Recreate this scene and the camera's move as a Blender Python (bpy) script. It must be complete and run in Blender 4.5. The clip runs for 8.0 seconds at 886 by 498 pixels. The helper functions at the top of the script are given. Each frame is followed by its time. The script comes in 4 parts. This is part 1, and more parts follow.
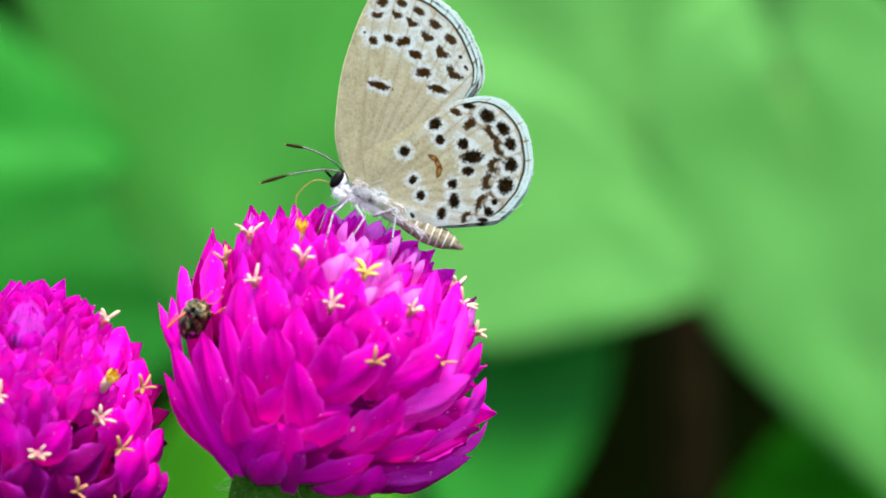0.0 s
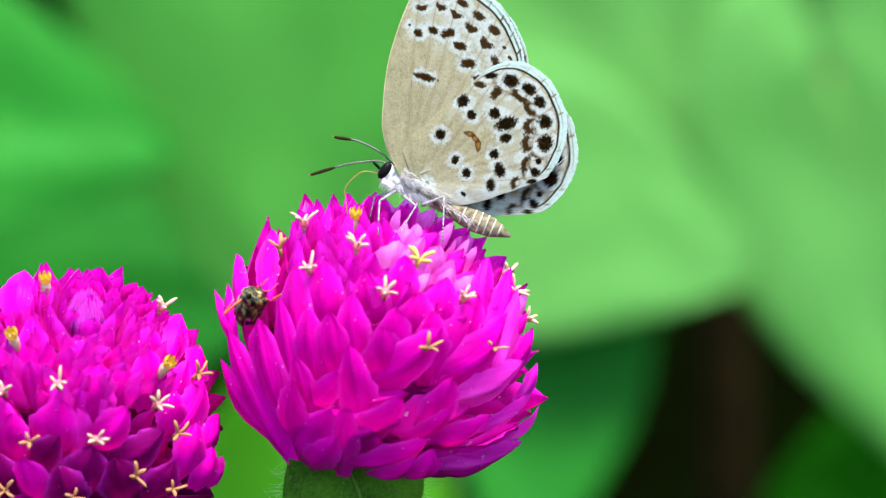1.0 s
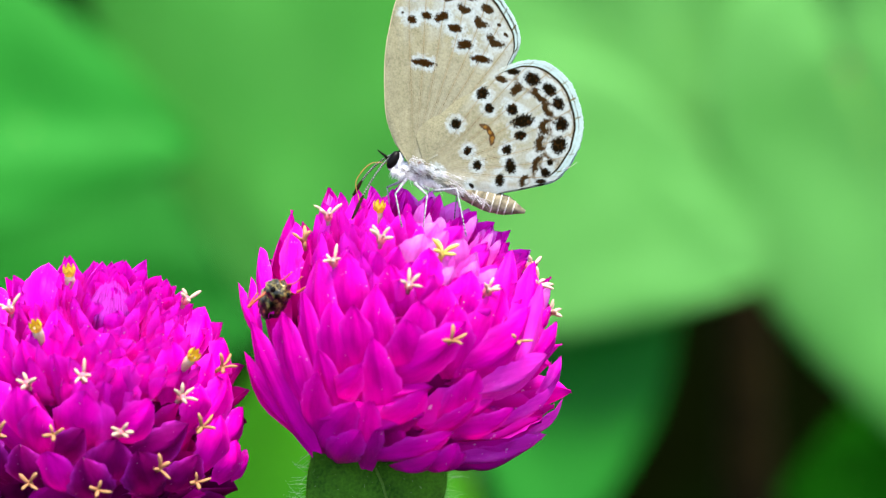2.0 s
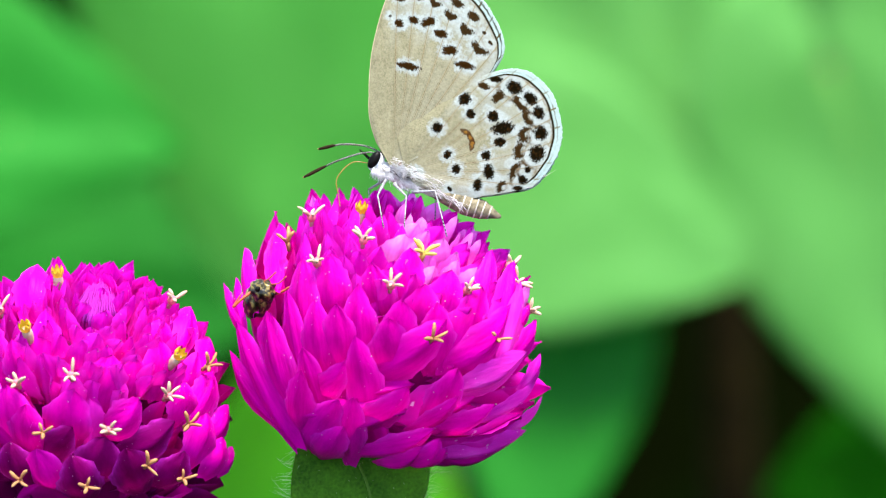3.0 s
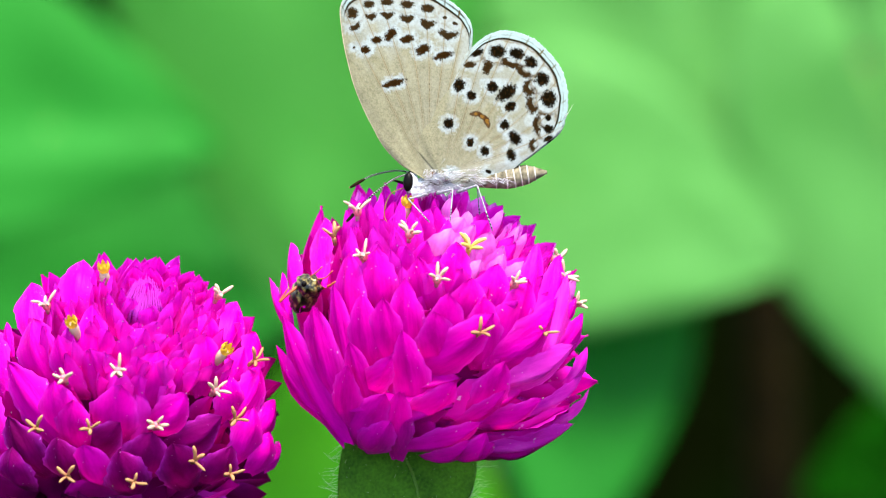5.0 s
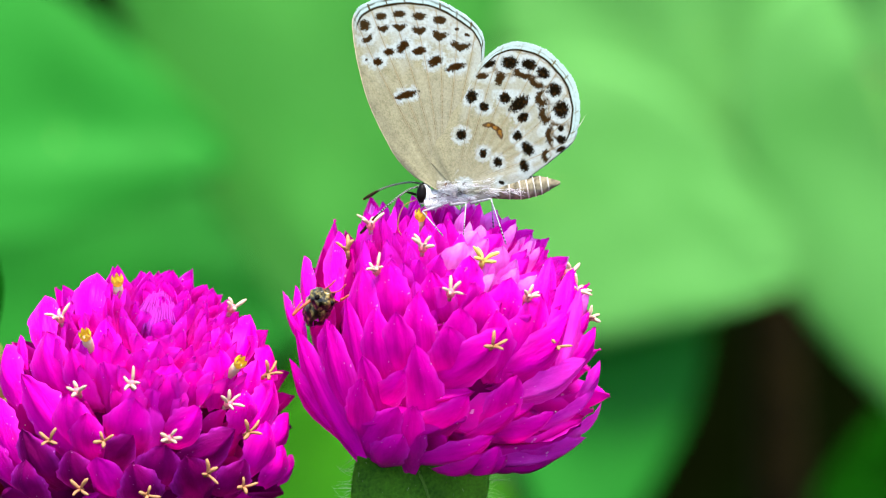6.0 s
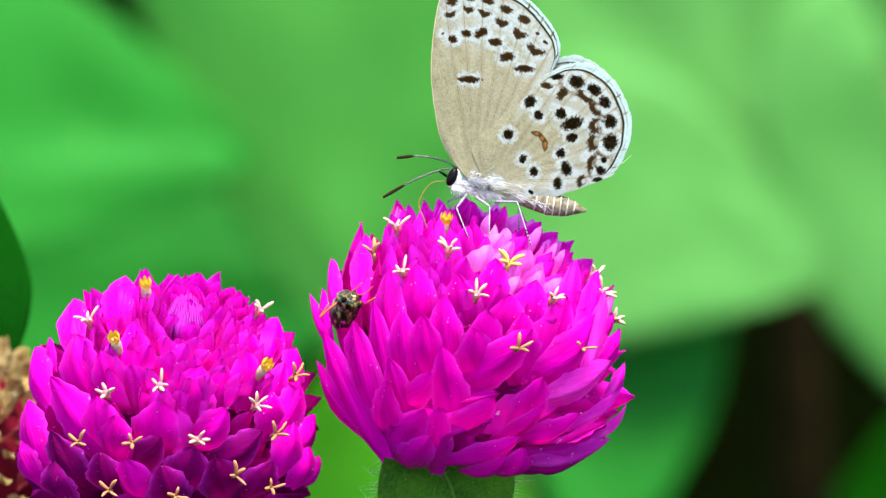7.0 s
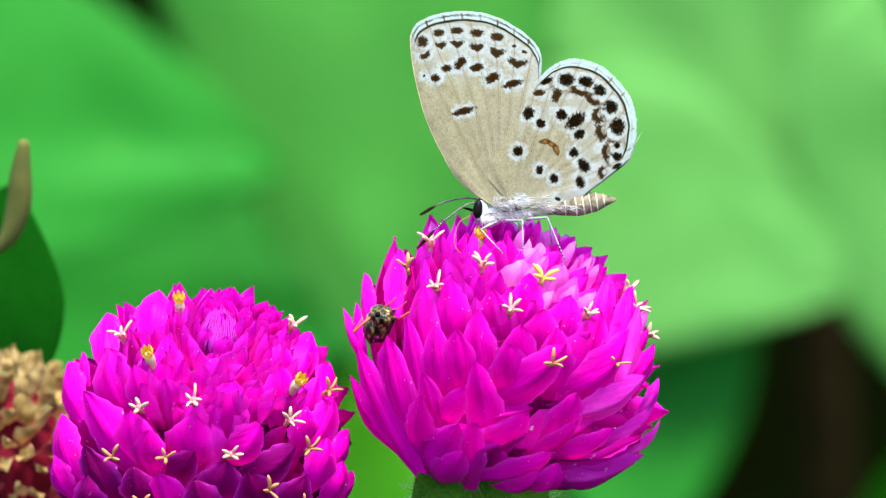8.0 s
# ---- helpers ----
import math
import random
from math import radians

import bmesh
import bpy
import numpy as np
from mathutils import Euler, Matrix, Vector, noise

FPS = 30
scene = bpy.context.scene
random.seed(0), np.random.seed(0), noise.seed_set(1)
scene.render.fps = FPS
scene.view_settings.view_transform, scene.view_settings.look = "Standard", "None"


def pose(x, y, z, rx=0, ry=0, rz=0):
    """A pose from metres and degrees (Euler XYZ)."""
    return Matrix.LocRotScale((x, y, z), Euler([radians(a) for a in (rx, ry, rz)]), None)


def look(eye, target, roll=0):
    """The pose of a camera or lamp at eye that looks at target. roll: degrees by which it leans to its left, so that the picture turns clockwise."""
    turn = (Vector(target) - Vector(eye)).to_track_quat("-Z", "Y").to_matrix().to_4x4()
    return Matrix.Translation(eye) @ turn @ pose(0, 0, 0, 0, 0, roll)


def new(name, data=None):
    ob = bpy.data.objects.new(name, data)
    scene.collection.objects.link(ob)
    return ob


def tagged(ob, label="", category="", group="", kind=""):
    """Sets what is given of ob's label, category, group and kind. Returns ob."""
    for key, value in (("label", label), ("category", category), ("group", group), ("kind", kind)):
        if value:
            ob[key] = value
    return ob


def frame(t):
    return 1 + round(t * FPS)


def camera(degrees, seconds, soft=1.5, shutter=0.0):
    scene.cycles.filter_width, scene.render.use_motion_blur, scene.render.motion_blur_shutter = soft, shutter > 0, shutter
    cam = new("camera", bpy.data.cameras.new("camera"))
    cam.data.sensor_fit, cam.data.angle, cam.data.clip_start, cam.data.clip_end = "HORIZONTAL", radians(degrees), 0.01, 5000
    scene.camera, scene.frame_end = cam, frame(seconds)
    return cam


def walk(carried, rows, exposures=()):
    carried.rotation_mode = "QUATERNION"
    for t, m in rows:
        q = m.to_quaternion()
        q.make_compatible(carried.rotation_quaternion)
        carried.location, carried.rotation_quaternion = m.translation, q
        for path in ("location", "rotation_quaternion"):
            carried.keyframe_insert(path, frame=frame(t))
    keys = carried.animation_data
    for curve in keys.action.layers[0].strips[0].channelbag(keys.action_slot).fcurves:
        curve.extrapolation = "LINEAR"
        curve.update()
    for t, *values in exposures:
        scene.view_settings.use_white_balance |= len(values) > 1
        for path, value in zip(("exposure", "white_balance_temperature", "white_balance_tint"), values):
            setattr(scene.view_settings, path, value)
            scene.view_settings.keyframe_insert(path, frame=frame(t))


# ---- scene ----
cam = camera(12, 8.0, soft=1.15)
cam.data.dof.use_dof = True
cam.data.dof.focus_distance = 0.2704
cam.data.dof.aperture_fstop = 41
walk(cam, [
    (0.0, pose(0.00123, -0.25513, 0.37527, 75.068, -0.935, -1.145)),
    (0.2, pose(0.00080, -0.25746, 0.37538, 74.907, -0.792, -0.932)),
    (0.5, pose(0.00040, -0.25744, 0.37547, 74.935, -0.742, -0.705)),
    (0.7, pose(0.00032, -0.25739, 0.37567, 75.002, -0.732, -0.663)),
    (1.0, pose(0.00031, -0.25901, 0.37595, 74.962, -0.653, -0.677)),
    (1.2, pose(0.00011, -0.25904, 0.37581, 74.911, -0.628, -0.566)),
    (1.5, pose(0.00001, -0.25946, 0.37592, 74.911, -0.558, -0.529)),
    (1.7, pose(-0.00010, -0.25864, 0.37573, 74.915, -0.638, -0.441)),
    (2.8, pose(-0.00004, -0.26339, 0.37681, 74.878, -0.546, -0.504)),
    (3.0, pose(0.00020, -0.26421, 0.37713, 74.913, -0.445, -0.677)),
    (3.2, pose(0.00050, -0.26430, 0.37679, 74.793, -0.484, -0.848)),
    (3.5, pose(0.00064, -0.26656, 0.37754, 74.854, -0.583, -0.898)),
    (4.0, pose(0.00022, -0.26536, 0.37737, 74.896, -0.478, -0.677)),
    (4.5, pose(-0.00015, -0.26440, 0.37705, 74.869, -0.231, -0.527)),
    (4.7, pose(-0.00046, -0.26405, 0.37691, 74.847, -0.094, -0.378)),
    (6.0, pose(-0.00082, -0.26440, 0.37738, 74.975, -0.137, -0.149)),
    (6.2, pose(-0.00095, -0.26603, 0.37767, 74.935, -0.229, -0.046)),
    (6.5, pose(-0.00117, -0.26595, 0.37799, 75.046, -0.201, 0.082)),
    (7.0, pose(-0.00127, -0.26620, 0.37791, 75.000, 0.000, 0.080)),
    (7.3, pose(-0.00132, -0.26567, 0.37757, 74.933, 0.074, 0.089)),
    (7.5, pose(-0.00153, -0.26560, 0.37781, 75.019, 0.102, 0.213)),
    (8.0, pose(-0.00185, -0.26572, 0.37816, 75.123, 0.025, 0.424)),
], exposures=[(0.0, 1.76), (0.4, 1.82), (1.0, 1.86), (2.0, 1.89), (3.5, 1.97), (4.5, 1.97), (6.0, 1.92), (8.0, 1.92)])

# ---- light ----
SUN_UP, SUN_TURN = 76, 150      # degrees: height of the sun, and its bearing from +y clockwise
sky_world = bpy.data.worlds.new("sky")
scene.world = sky_world
sky_world.use_nodes = True
nt = sky_world.node_tree
sky = nt.nodes.new("ShaderNodeTexSky")
sky.sky_type, sky.sun_disc = "NISHITA", False
sky.sun_elevation, sky.sun_rotation = radians(SUN_UP), radians(SUN_TURN)
nt.links.new(sky.outputs[0], nt.nodes["Background"].inputs[0])
nt.nodes["Background"].inputs[1].default_value = 0.15
sun = new("sun", bpy.data.lights.new("sun", "SUN"))
sun.data.energy, sun.data.angle, sun.data.color = 3.2, radians(22), (1.0, 0.96, 0.9)
away = Vector((math.sin(radians(SUN_TURN)) * math.cos(radians(SUN_UP)),
               math.cos(radians(SUN_TURN)) * math.cos(radians(SUN_UP)), math.sin(radians(SUN_UP))))
sun.matrix_world = look(away * 3, (0, 0, 0))

MM = 0.001


# ---- materials ----
def material(name, rough=0.5, spec=0.5):
    m = bpy.data.materials.new(name)
    m.use_nodes = True
    b = m.node_tree.nodes["Principled BSDF"]
    b.inputs["Roughness"].default_value = rough
    b.inputs["Specular IOR Level"].default_value = spec
    return m, m.node_tree.nodes, m.node_tree.links, b


def noise_node(ns, ls, scale, coord, detail=4.0, stretch=None):
    n = ns.new("ShaderNodeTexNoise")
    n.inputs["Scale"].default_value = scale
    n.inputs["Detail"].default_value = detail
    if stretch:
        mp = ns.new("ShaderNodeMapping")
        mp.inputs["Scale"].default_value = stretch
        ls.new(coord, mp.inputs["Vector"])
        coord = mp.outputs["Vector"]
    ls.new(coord, n.inputs["Vector"])
    return n.outputs["Fac"]


def ramp(ns, ls, fac, stops):
    r = ns.new("ShaderNodeValToRGB")
    e = r.color_ramp.elements
    while len(e) < len(stops):
        e.new(0.5)
    for el, (p, c) in zip(e, stops):
        el.position, el.color = p, (*c, 1)
    ls.new(fac, r.inputs["Fac"])
    return r.outputs["Color"]


def mixed(ns, ls, fac, a, b, blend="MIX"):
    m = ns.new("ShaderNodeMix")
    m.data_type, m.blend_type = "RGBA", blend
    for sock, val in ((m.inputs["Factor"], fac), (m.inputs["A"], a), (m.inputs["B"], b)):
        if hasattr(val, "is_linked"):
            ls.new(val, sock)
        elif isinstance(val, (int, float)):
            sock.default_value = val
        else:
            sock.default_value = (*val, 1)
    return m.outputs["Result"]


def bumped(ns, ls, b, height, strength, dist):
    bp = ns.new("ShaderNodeBump")
    bp.inputs["Strength"].default_value, bp.inputs["Distance"].default_value = strength, dist
    ls.new(height, bp.inputs["Height"])
    ls.new(bp.outputs["Normal"], b.inputs["Normal"])


def see_through(ns, ls, b, colour, share):
    """Lets a thin leaf pass some light."""
    tr = ns.new("ShaderNodeBsdfTranslucent")
    if hasattr(colour, "is_linked"):
        ls.new(colour, tr.inputs["Color"])
    else:
        tr.inputs["Color"].default_value = (*colour, 1)
    mx = ns.new("ShaderNodeMixShader")
    mx.inputs[0].default_value = share
    ls.new(b.outputs[0], mx.inputs[1])
    ls.new(tr.outputs[0], mx.inputs[2])
    ls.new(mx.outputs[0], ns["Material Output"].inputs["Surface"])


def petal_material(name, deep, mid, pale, share=0.35, rough=0.42, rim_tint=(0.95, 0.04, 0.78)):
    m, ns, ls, b = material(name, rough, 0.05)
    tc = ns.new("ShaderNodeTexCoord")
    oi = ns.new("ShaderNodeObjectInfo")
    big = noise_node(ns, ls, 2.2, tc.outputs["Object"], 3)
    fine = noise_node(ns, ls, 6.0, tc.outputs["Object"], 5, (3.0, 3.0, 0.4))
    col = ramp(ns, ls, big, [(0.3, deep), (0.52, mid), (0.78, pale)])
    tone = ramp(ns, ls, oi.outputs["Random"], [(0.0, deep), (0.5, mid), (1.0, pale)])
    col = mixed(ns, ls, 0.25, col, tone)
    streak = ramp(ns, ls, fine, [(0.35, (0.90, 0.7, 0.88)), (0.6, (1, 1, 1))])
    col = mixed(ns, ls, 0.75, col, streak, "MULTIPLY")
    # tiny pale pink flecks in the skin
    fleck = noise_node(ns, ls, 16, tc.outputs["Object"], 2)
    fk = ramp(ns, ls, fleck, [(0.735, (0, 0, 0)), (0.765, (0.8, 0.8, 0.8))])
    col = mixed(ns, ls, fk, col, (0.9, 0.45, 0.75))
    # pale tint along the margins paints the light caught by the edges
    edge = ns.new("ShaderNodeAttribute")
    edge.attribute_name = "rim"
    lit_edge = ns.new("ShaderNodeMath")
    lit_edge.operation = "MULTIPLY"
    ls.new(edge.outputs["Fac"], lit_edge.inputs[0])
    ls.new(fine, lit_edge.inputs[1])
    col = mixed(ns, ls, lit_edge.outputs[0], col, rim_tint)
    frayed = ns.new("ShaderNodeAttribute")
    frayed.attribute_name = "fray"
    col = mixed(ns, ls, frayed.outputs["Fac"], col, tuple(c * 0.35 for c in deep))
    ls.new(col, b.inputs["Base Color"])
    wrinkle = noise_node(ns, ls, 3.0, tc.outputs["Object"], 5, (2.2, 2.2, 0.5))
    both = ns.new("ShaderNodeMath")
    ls.new(wrinkle, both.inputs[0])
    ls.new(fine, both.inputs[1])
    bumped(ns, ls, b, both.outputs[0], 0.28, 0.0002)
    see_through(ns, ls, b, mixed(ns, ls, 1.0, col, (1.0, 0.6, 0.82), "MULTIPLY"), share)
    return m


PETAL = petal_material("magenta_bract", (0.56, 0.0, 0.26), (0.79, 0.0, 0.42), (0.89, 0.0, 0.54), 0.32)
# wine hue, with the shade under the dome put into its colour
PETAL_SHADED = petal_material("shaded_wine_bract", (0.12, 0.0, 0.052), (0.235, 0.0, 0.115), (0.37, 0.0, 0.205), 0.26)
# young crown bracts, brightened in colour for the highlights on top
PETAL_TOP_LIT = petal_material("magenta_bract_young_lit", (0.70, 0.0, 0.47), (0.84, 0.010, 0.59), (0.92, 0.045, 0.71), 0.40)
# lighter magenta: the whitish sheen of the right edge, put into the colour
PETAL_RIM_LIT = petal_material("rim_lit_bract", (0.66, 0.0, 0.42), (0.82, 0.03, 0.56), (0.90, 0.12, 0.68), 0.40)
# pale lilac that carries the lit sheen of the upper right in its colour
PETAL_LIT = petal_material("lit_lilac_bract", (0.86, 0.12, 0.72), (0.92, 0.28, 0.84), (0.96, 0.46, 0.90), 0.50)
DRY = petal_material("withered_bract", (0.10, 0.06, 0.014), (0.40, 0.30, 0.09), (0.64, 0.54, 0.24), 0.2, 0.7, (0.5, 0.4, 0.2))
DRY_RED = petal_material("fading_red_bract", (0.07, 0.002, 0.008), (0.20, 0.008, 0.022), (0.36, 0.09, 0.08), 0.25, 0.6, (0.4, 0.2, 0.15))


def leaf_material(name, dark, light, share=0.35, rough=0.6, scale=25.0, gloss=0.10):
    m, ns, ls, b = material(name, rough, gloss)
    tc = ns.new("ShaderNodeTexCoord")
    big = noise_node(ns, ls, scale, tc.outputs["Object"], 3)
    fine = noise_node(ns, ls, scale * 22, tc.outputs["Object"], 5)
    col = ramp(ns, ls, big, [(0.3, dark), (0.7, light)])
    col = mixed(ns, ls, 0.35, col, ramp(ns, ls, fine, [(0.3, dark), (0.7, light)]))
    ls.new(col, b.inputs["Base Color"])
    bumped(ns, ls, b, fine, 0.4, 0.0003)
    see_through(ns, ls, b, col, share)
    return m


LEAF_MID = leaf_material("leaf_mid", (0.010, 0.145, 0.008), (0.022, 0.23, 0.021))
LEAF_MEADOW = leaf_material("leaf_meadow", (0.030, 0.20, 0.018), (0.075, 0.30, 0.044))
# paler green that holds the sheen of the lit leaves
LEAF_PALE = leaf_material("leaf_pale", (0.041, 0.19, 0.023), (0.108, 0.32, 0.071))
# the next two greens are darkened to hold the shade behind other leaves
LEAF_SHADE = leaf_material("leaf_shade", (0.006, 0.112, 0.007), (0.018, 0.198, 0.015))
LEAF_DEEP_SHADE = leaf_material("leaf_deep_shade", (0.004, 0.060, 0.0012), (0.009, 0.115, 0.0025), 0.35, 0.85, 25.0, 0.02)
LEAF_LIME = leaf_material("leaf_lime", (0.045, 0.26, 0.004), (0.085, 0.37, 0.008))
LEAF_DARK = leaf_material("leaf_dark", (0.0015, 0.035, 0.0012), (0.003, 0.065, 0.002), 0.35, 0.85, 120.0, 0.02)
CURL = leaf_material("dry_curl", (0.06, 0.075, 0.012), (0.15, 0.15, 0.04), 0.2, 0.7, 300.0)
LEAF_BRACT = leaf_material("leaf_bract", (0.003, 0.032, 0.001), (0.09, 0.25, 0.012), 0.12, 0.5, 220.0, 0.06)
RIB = leaf_material("leaf_rib", (0.12, 0.30, 0.04), (0.22, 0.42, 0.08), 0.1, 0.5, 300.0)
RIB_DARK = leaf_material("leaf_rib_shaded", (0.06, 0.14, 0.015), (0.12, 0.24, 0.03), 0.1, 0.5, 300.0)
STEM = leaf_material("stem_skin", (0.09, 0.12, 0.04), (0.16, 0.22, 0.08), 0.05, 0.6, 300.0)


def plain(name, colour, rough=0.5, spec=0.4, share=0.0, vary=0.25, scale=1500.0):
    m, ns, ls, b = material(name, rough, spec)
    tc = ns.new("ShaderNodeTexCoord")
    n = noise_node(ns, ls, scale, tc.outputs["Object"], 4)
    col = ramp(ns, ls, n, [(0.3, tuple(c * (1 - vary) for c in colour)), (0.7, tuple(min(1, c * (1 + vary)) for c in colour))])
    ls.new(col, b.inputs["Base Color"])
    bumped(ns, ls, b, n, 0.4, 0.00006)
    if share:
        see_through(ns, ls, b, col, share)
    return m


# bark brown, blackened to include the shade in the leaf gap
BARK = plain("shade_dark_bark", (0.009, 0.006, 0.001), 0.9, 0.05, 0.0, 0.5, 60.0)
CREAM = plain("floret_cream", (0.58, 0.40, 0.28), 0.5, 0.4, 0.25, 0.12)
YELLOW = plain("floret_yellow", (0.68, 0.45, 0.02), 0.5, 0.4, 0.2, 0.15)
BUTTER = plain("floret_butter", (0.66, 0.48, 0.10), 0.5, 0.4, 0.25, 0.15)
BLUSH = plain("floret_blush", (0.75, 0.16, 0.20), 0.5, 0.3, 0.2, 0.15)
TAN = plain("floret_tan", (0.442, 0.204, 0.085), 0.6, 0.3, 0.2, 0.25)
HAIR = plain("pale_hair", (0.560, 0.525, 0.462), 0.5, 0.4, 0.4, 0.1)
FUZZ = plain("white_fuzz", (0.74, 0.73, 0.74), 0.7, 0.2, 0.3, 0.1)
BODY = plain("body_scales", (0.50, 0.49, 0.49), 0.7, 0.2, 0.0, 0.35, 2500.0)
BLACK = plain("glossy_eye", (0.003, 0.002, 0.0015), 0.4, 0.08, 0.0, 0.2)
DARK = plain("dark_scales", (0.006, 0.005, 0.004), 0.8, 0.03)
BAND_W = plain("white_band", (0.52, 0.50, 0.44), 0.6, 0.3)
CLUB = plain("antenna_club", (0.018, 0.010, 0.004), 0.8, 0.05)
TONGUE = plain("tongue_amber", (0.315, 0.154, 0.014), 0.35, 0.5)
UMBER_HAIR = plain("umber_hair", (0.035, 0.022, 0.012), 0.7, 0.1)
LEGMAT = plain("leg_scales", (0.25, 0.245, 0.25), 0.7, 0.15, 0.0, 0.6, 4500.0)
BRONZE, ns_, ls_, b_ = material("bronze_shell", 0.28, 0.6)
tc_ = ns_.new("ShaderNodeTexCoord")
n_ = noise_node(ns_, ls_, 2600, tc_.outputs["Object"], 3)
ls_.new(ramp(ns_, ls_, n_, [(0.40, (0.004, 0.003, 0.001)), (0.52, (0.05, 0.035, 0.008)), (0.66, (0.30, 0.22, 0.06))]), b_.inputs["Base Color"])
b_.inputs["Metallic"].default_value = 0.35
bumped(ns_, ls_, b_, n_, 0.8, 0.00008)
ORANGE_LEG = plain("rust_leg", (0.38, 0.07, 0.02), 0.4, 0.5)

WING, ns_, ls_, b_ = material("wing_scales", 0.9, 0.0)
at_ = ns_.new("ShaderNodeAttribute")
at_.attribute_name = "scales"
tc_ = ns_.new("ShaderNodeTexCoord")
n_ = noise_node(ns_, ls_, 5500, tc_.outputs["Object"], 3)
ls_.new(mixed(ns_, ls_, 1.0, at_.outputs["Color"], ramp(ns_, ls_, n_, [(0.3, (0.88, 0.87, 0.84)), (0.65, (1, 1, 1))]), "MULTIPLY"), b_.inputs["Base Color"])
bumped(ns_, ls_, b_, n_, 0.5, 0.00005)

# soil almost black: its colour includes the shade between the leaves
SOIL, ns_, ls_, b_ = material("shade_dark_soil", 0.95, 0.0)
tc_ = ns_.new("ShaderNodeTexCoord")
n1_ = noise_node(ns_, ls_, 9, tc_.outputs["Object"], 8)
n2_ = noise_node(ns_, ls_, 120, tc_.outputs["Object"], 5)
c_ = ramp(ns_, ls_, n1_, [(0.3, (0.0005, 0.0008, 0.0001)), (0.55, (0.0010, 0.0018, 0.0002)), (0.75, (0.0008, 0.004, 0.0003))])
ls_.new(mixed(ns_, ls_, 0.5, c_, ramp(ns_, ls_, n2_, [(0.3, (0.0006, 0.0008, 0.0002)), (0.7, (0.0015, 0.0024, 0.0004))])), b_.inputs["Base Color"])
bumped(ns_, ls_, b_, n2_, 0.9, 0.01)


# ---- building helpers ----
def mesh_of(verts, faces, smooth=True, name="mesh"):
    me = bpy.data.meshes.new(name)
    me.from_pydata([tuple(v) for v in verts], [], faces)
    if smooth:
        me.polygons.foreach_set("use_smooth", [True] * len(me.polygons))
    me.update()
    return me


def part(name, me, mat, parent, label="", m=None, kind=""):
    """Links a mesh as one part under a thing or under a part."""
    if mat and not me.materials:
        me.materials.append(mat)
    ob = new(name, me)
    ob.parent = parent
    if m is not None:
        ob.matrix_basis = m
    return tagged(ob, label=label, kind=kind)


def sheet(nu, nv, fn):
    """A surface grid from fn(u, v), u and v from 0 to 1."""
    vs = [fn(i / nu, j / nv) for i in range(nu + 1) for j in range(nv + 1)]
    fs = [(i * (nv + 1) + j, (i + 1) * (nv + 1) + j, (i + 1) * (nv + 1) + j + 1, i * (nv + 1) + j + 1)
          for i in range(nu) for j in range(nv)]
    return vs, fs


def tube_data(points, radii, sides=8):
    """Vertices and faces of a closed tapered tube along points."""
    pts = [Vector(p) for p in points]
    vs, fs, side = [], [], None
    for i, p in enumerate(pts):
        d = (pts[min(i + 1, len(pts) - 1)] - pts[max(i - 1, 0)]).normalized()
        if side is None:
            side = d.orthogonal().normalized()
        side = (side - d * side.dot(d)).normalized()
        up = d.cross(side)
        for k in range(sides):
            a = 2 * math.pi * k / sides
            vs.append(p + (side * math.cos(a) + up * math.sin(a)) * radii[i])
    n = len(pts)
    for i in range(n - 1):
        for k in range(sides):
            k2 = (k + 1) % sides
            fs.append((i * sides + k, i * sides + k2, (i + 1) * sides + k2, (i + 1) * sides + k))
    fs.append(tuple(range(sides - 1, -1, -1)))
    fs.append(tuple((n - 1) * sides + k for k in range(sides)))
    return vs, fs


def tube(points, radii, sides=8):
    return mesh_of(*tube_data(points, radii, sides))


def joined(pieces):
    vs, fs = [], []
    for v, f in pieces:
        o = len(vs)
        vs += list(v)
        fs += [tuple(i + o for i in face) for face in f]
    return mesh_of(vs, fs)


def spline(points, n):
    """Points on a smooth curve through the given ones."""
    p = [Vector(q) for q in points]
    p = [p[0] * 2 - p[1]] + p + [p[-1] * 2 - p[-2]]
    out = []
    for s in range(len(p) - 3):
        for k in range(n):
            t = k / n
            a, b, c, d = p[s:s + 4]
            out.append(0.5 * (2 * b + (c - a) * t + (2 * a - 5 * b + 4 * c - d) * t * t + (3 * b - a - 3 * c + d) * t ** 3))
    out.append(p[-2])
    return out


def egg(rx, ry, rz, nu=14, nv=18, wobble=0.0):
    """A closed ovoid with a slightly uneven skin."""
    def fn(u, v):
        a, b = math.pi * u, 2 * math.pi * v
        d = Vector((math.sin(a) * math.cos(b), math.sin(a) * math.sin(b), math.cos(a)))
        k = 1 + wobble * noise.noise(d * 3.1)
        return Vector((d.x * rx, d.y * ry, d.z * rz)) * k
    return sheet(nu, nv, fn)


def frame_of(origin, z_dir, y_hint):
    z = Vector(z_dir).normalized()
    x = Vector(y_hint).cross(z).normalized()
    y = z.cross(x)
    return Matrix.Translation(origin) @ Matrix((x, y, z)).transposed().to_4x4()


# ---- ground ----
def ground_fn(u, v):
    # denser round the plants, reaching out to the horizon
    x = (u * 2 - 1) ** 3 * 400 + (u * 2 - 1) * 4
    y = (v * 2 - 1) ** 3 * 400 + (v * 2 - 1) * 4
    h = 0.05 * noise.noise(Vector((x * 0.9, y * 0.9, 0))) + 0.02 * noise.noise(Vector((x * 5, y * 5, 3)))
    return (x, y, h * (1 if abs(x) + abs(y) < 40 else 0.2) - 0.02)


